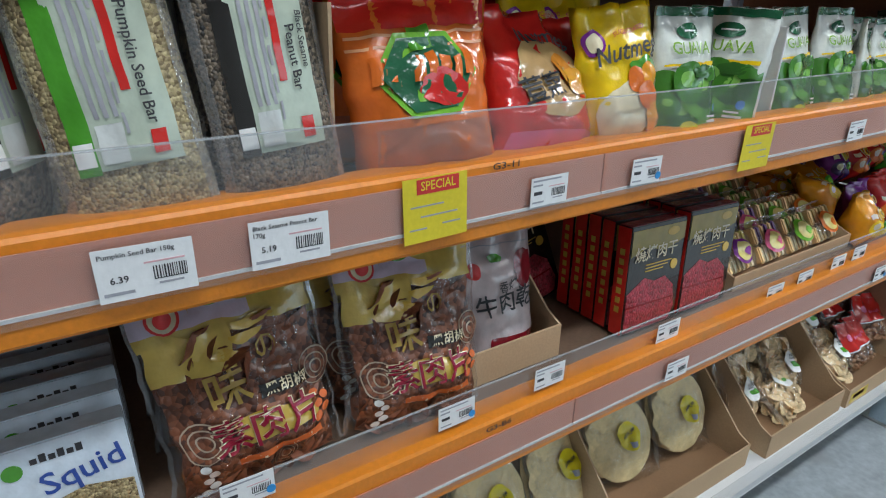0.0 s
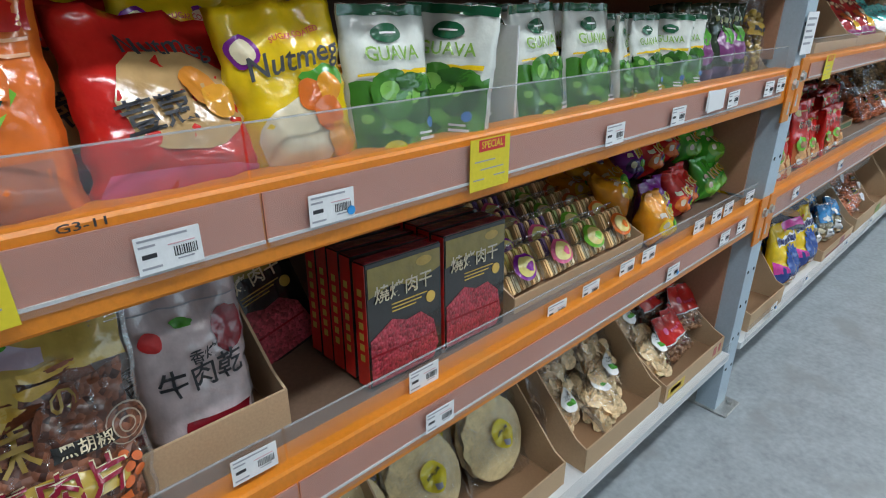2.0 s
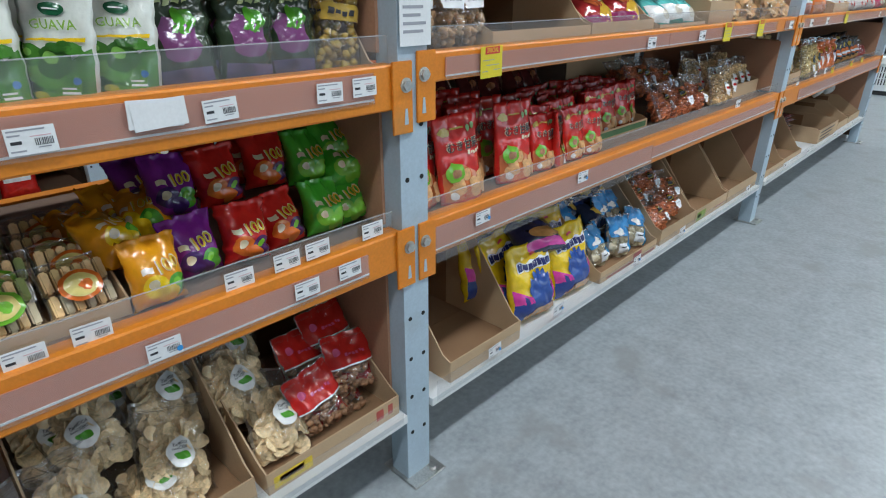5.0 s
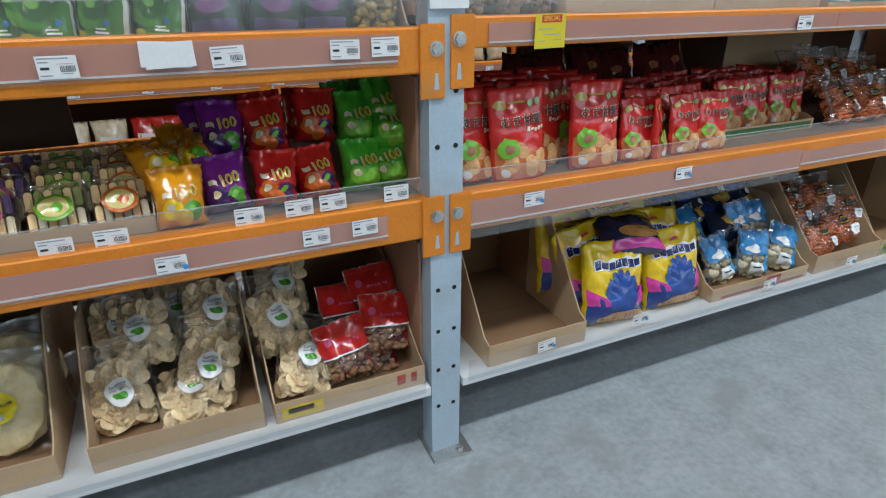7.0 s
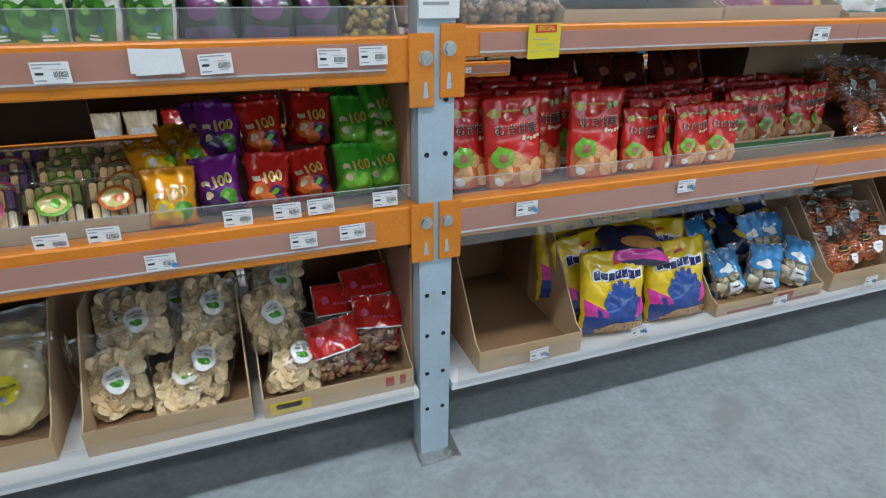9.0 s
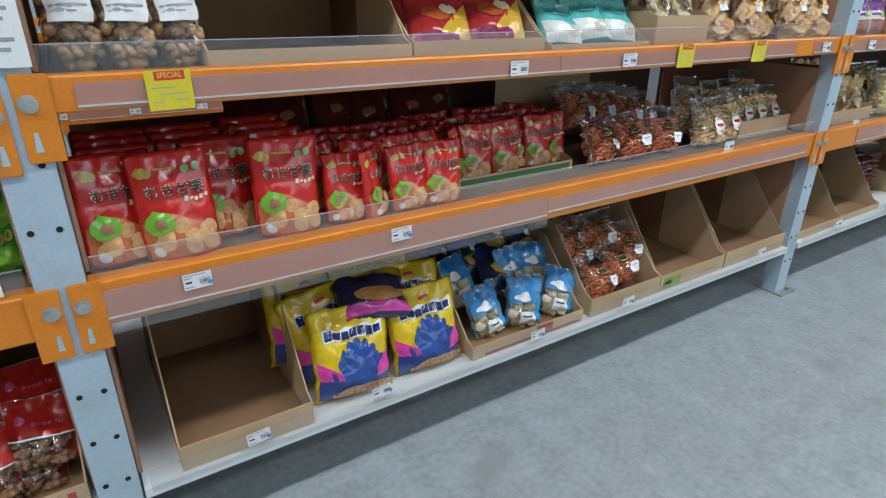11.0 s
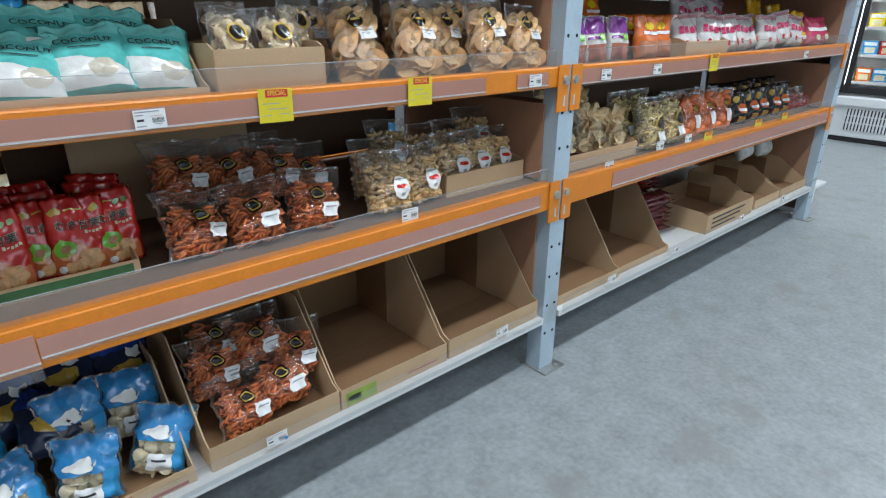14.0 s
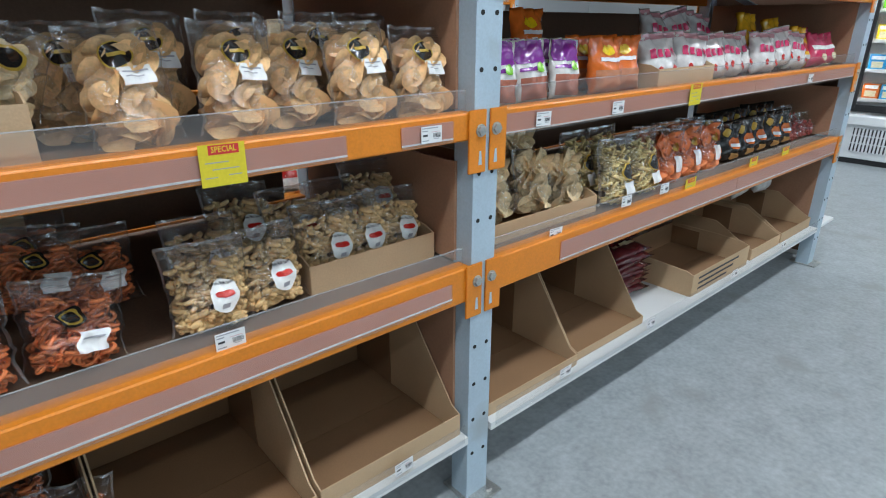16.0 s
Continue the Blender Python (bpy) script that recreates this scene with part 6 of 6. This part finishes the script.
put_all(plain_bag(BLK, lambda s: [("orange_mark", s.disc(0.15, 0.45, 0.036, 0.002, 0.8, 0.3), foil(0.7, 0.14, 0.02)), ("white_mark", s.patch(0.0, 0.35, 0.38, 0.46, 0.004), WHITE), ("gold_mark", s.disc(-0.1, 0.72, 0.026, 0.002, 0.7, 0.5), GOLD), ("picture", s.disc(0.1, 0.15, 0.03, 0.002, 0.5, 0.4), foil(0.5, 0.28, 0.1))], 78, 0.175, 0.185, "black snack bag with orange and gold print", "black snack bags"), ZM, deeper([(6.78, 0.66, 0, 10, 2, -20), (6.95, 0.655, 0, 12, -4, -16), (7.1, 0.66, 0, 12, -4, -16), (7.27, 0.665, 0, 10, 4, -18), (7.42, 0.665, 0, 10, -3, -18)], 0.09, 1, 0.03))
s = Skin(0.17, 0.14, 0.07, 79, 0.07, 0.008, 0.5, fold=0.4)
put_all(packet("candy_bag", "clear bag of small red sweets", "candy bag", "clear sweet bags", s, BAG, (), ("lump", 60, 0.013, foil(0.5, 0.08, 0.07), 0.05, 0.7)), ZM, deeper([(7.58, 0.66, 0, 20, 2, 0), (7.72, 0.665, 0, 20, -4, 0), (7.83, 0.66, 0, 20, 0, 0)], 0.09, 1, 0.03))
s = Skin(0.26, 0.2, 0.03, 80, 0.05, 0.006, 0.3)
put_all(packet("noodle_packet", "flat red and black packet lying in a stack", "food packet", "stacked red packets", s, foil(0.12, 0.015, 0.02), [("red_print", s.patch(-0.46, 0.46, 0.55, 0.97, 0.0014), RED), ("white_mark", s.patch(-0.3, 0.3, 0.3, 0.4, 0.002), CREAM)], nu=12, nv=12), Z_LOW + 0.02, [(6.2 + 0.01 * (k % 3), 0.72 + 0.01 * (k % 2), 0.026 * k, 84, 0, -8 + 5 * (k % 3)) for k in range(8)] + [(6.55, 0.98, 0.1 + 0.026 * k, 84, 0, 6 * (k % 2)) for k in range(6)])
put_all(plain_bag(WHITE, lambda s: bars(s, -0.36, 0.36, 0.5, 0.12, 4, PINK, 0.3), 81, 0.2, 0.2, "white and pink bag on top of cartons", "white and pink bags"), Z_LOW + 0.17, [(7.75, 0.82, 0.02, 10, 4, 0), (7.55, 0.86, 0.02, 10, -4, 0)])

# ---- the rack beyond, seen through the gaps ----
YB = 3.1
far = thing("shelving_rack", pose(0, 0, 0), "second orange-beamed rack of groceries across the next aisle", "shelving rack")
for x in (-0.75, 2.15, 5.05, 7.95):
    upright(far, x, YB, 1)
for a, b in ((-0.75, 2.15), (2.15, 5.05), (5.05, 7.95)):
    for z in (0.3, 0.75, 1.2, 1.65):
        bb = beam(far, a + 0.045, b - 0.045, z - 0.1, z, YB, 1)
        strip(bb, a + 0.08, b - 0.08, z - 0.075, z - 0.02, YB + 0.002)
        part("shelf_board", box(a + 0.045, b - 0.045, YB + 0.053, YB + 0.6, z - 0.03, z - 0.012), PLY, far)
part("back_board", box(-0.75, 7.95, YB + 0.61, YB + 0.63, 0.1, 2.1), BOARD, far)
rnd = random.Random(21)
inks = (RED, YEL, GREEN, WHITE, ORG, SKYBLUE, CREAM, PINK)
protos = [plain_bag(c_, lambda s: [("print", s.patch(-0.35, 0.35, 0.4, 0.6, 0.002), WHITE if c_ is not WHITE else RED)], 90 + i, 0.19, 0.24, "bright snack bag on the rack across the aisle", "bags across the aisle") for i, c_ in enumerate(inks)]
spots = {i: [] for i in range(len(inks))}
for z in (0.3, 0.75, 1.2):
    x = -0.6
    while x < 7.8:
        k = rnd.randrange(len(inks))
        for _ in range(rnd.randrange(1, 4)):
            if min(abs(x - u) for u in (-0.75, 2.15, 5.05, 7.95)) > 0.17:
                spots[k].append(pose(x, YB + 0.12, z - 0.012, -8, rnd.uniform(-4, 4), rnd.uniform(-8, 8)))
            x += 0.2
for i, p in enumerate(protos):
    place_all(p, spots[i])
far_tag = price_tag()
far_tag["label"] = "white price tag on the rack across the aisle"
place_all(far_tag, [pose(-0.4 + 0.37 * k, YB - 0.0066, z - 0.048) for z in (0.75, 1.2) for k in range(22)])

# ---- freezer at the end of the aisle ----
XF = 11.35
fz = thing("display_freezer", pose(XF, 0, 0), "white glass-door display freezer with black frames and vented base", "freezer")
FY0, FY1 = -2.35, 2.15
part("base", box(0.02, 0.9, FY0, FY1, 0.06, 0.50, bevel=0.01), FREEZER_WHITE, fz)
part("kick_plate", box(0.06, 0.88, FY0, FY1, 0.0, 0.06), BLACK, fz)
part("front_ledge", prism([(-0.03, 0.42), (0.03, 0.42), (0.03, 0.5), (0.0, 0.52), (-0.03, 0.5)], "y", FY0, FY1), FREEZER_WHITE, fz)
part("back", box(0.84, 0.9, FY0, FY1, 0.5, 2.2), FREEZER_WHITE, fz)
part("top", box(0.0, 0.9, FY0, FY1, 2.2, 2.5, bevel=0.01), FREEZER_WHITE, fz)
for y in (FY0, FY1 - 0.05):
    part("side", box(0.02, 0.84, y, y + 0.05, 0.5, 2.2), FREEZER_WHITE, fz)
NB, W = 6, (FY1 - FY0) / 6
GLOWW = glow("freezer_lamp", (0.9, 0.96, 1.0), 22.0)
for d in range(NB):
    a = FY0 + d * W
    dr = part("door", box(0.0, 0.03, a + 0.004, a + 0.06, 0.55, 2.18, bevel=0.004), BLACK, fz, "black framed glass door")
    part("frame_side", box(0.0, 0.03, a + W - 0.06, a + W - 0.004, 0.55, 2.18, bevel=0.004), BLACK, dr)
    part("frame_rail", box(0.002, 0.028, a + 0.06, a + W - 0.06, 0.55, 0.62), BLACK, dr)
    part("frame_rail", box(0.002, 0.028, a + 0.06, a + W - 0.06, 2.11, 2.18), BLACK, dr)
    part("pane", box(0.012, 0.018, a + 0.06, a + W - 0.06, 0.62, 2.11), GLASS, dr).visible_shadow = False
    part("door_handle", box(-0.035, -0.012, a + 0.045, a + 0.065, 1.1, 1.55, bevel=0.005), BLACK, dr)
    part("lamp_strip", box(0.05, 0.07, a + 0.01, a + 0.03, 0.65, 2.1), GLOWW, fz, "glowing lamp strip")
    g = part("grille", box(0.012, 0.0195, a + 0.08, a + W - 0.08, 0.14, 0.38), BLACK, fz, "dark vent behind white slats")
    for r in range(18):
        y = a + 0.09 + (W - 0.18) * r / 17
        part("slat", box(0.002, 0.0115, y - 0.009, y + 0.009, 0.14, 0.38), FREEZER_WHITE, g)
    for z in (0.22, 0.3):
        part("slat", box(-0.001, 0.0018, a + 0.075, a + W - 0.075, z, z + 0.012), FREEZER_WHITE, g)
    for k in range(5):
        part("wire_shelf", box(0.09, 0.8, a + 0.02, a + W - 0.02, 0.66 + 0.29 * k, 0.675 + 0.29 * k, bevel=0.003), FREEZER_WHITE, fz)
        part("shelf_edge", box(0.082, 0.0895, a + 0.02, a + W - 0.02, 0.65 + 0.29 * k, 0.685 + 0.29 * k), WHITE_EDGE, fz)
rnd = random.Random(4)
packs = []
for c_ in (YEL, RED, LIME, SKYBLUE, ORG, WHITE, PURPLE):
    t = thing("frozen_food_box", pose(0, 0, 0), "colourful frozen food box on a freezer shelf", "food box", "frozen food boxes")
    p = part("carton_body", box(-0.0, 0.16, -0.075, 0.075, 0, 0.15, bevel=0.003), c_, t)
    part("picture", box(-0.001, -0.0002, -0.05, 0.05, 0.02, 0.08), CREAM, p)
    part("mark", box(-0.001, -0.0002, -0.06, 0.06, 0.1, 0.135), WHITE if c_ is not WHITE else RED, p)
    packs.append((t, []))
for d in range(NB):
    for k in range(5):
        y = FY0 + d * W + 0.13
        while y < FY0 + (d + 1) * W - 0.1:
            q = rnd.randrange(7)
            packs[q][1].append(pose(XF + 0.12 + rnd.uniform(0, 0.04), y, 0.675 + 0.29 * k, 0, 0, rnd.uniform(-5, 5)))
            y += 0.165
for t, sp in packs:
    place_all(t, sp)
led = thing("low_plinth", pose(8.25, 0.62, 0), "low white display plinth beside the rack end", "plinth")
part("body", box(-0.2, 0.16, 0.0, 0.5, 0, 0.14, bevel=0.004), FREEZER_WHITE, led)
part("top", box(-0.22, 0.28, -0.03, 0.5, 0.14, 0.165, bevel=0.004), FREEZER_WHITE, led)
n_ = thing("notice_card", pose(2.155, YF - 0.004, 1.265), "white paper notice taped to the blue-grey post", "notice")
part("sheet", box(-0.045, 0.045, -0.001, 0.0, -0.05, 0.06), PAPER, n_)
for k in range(5):
    part("text_bar", box(-0.036, 0.03 - 0.008 * (k % 3), -0.0016, -0.0011, 0.04 - 0.016 * k, 0.046 - 0.016 * k), GREYINK, n_)
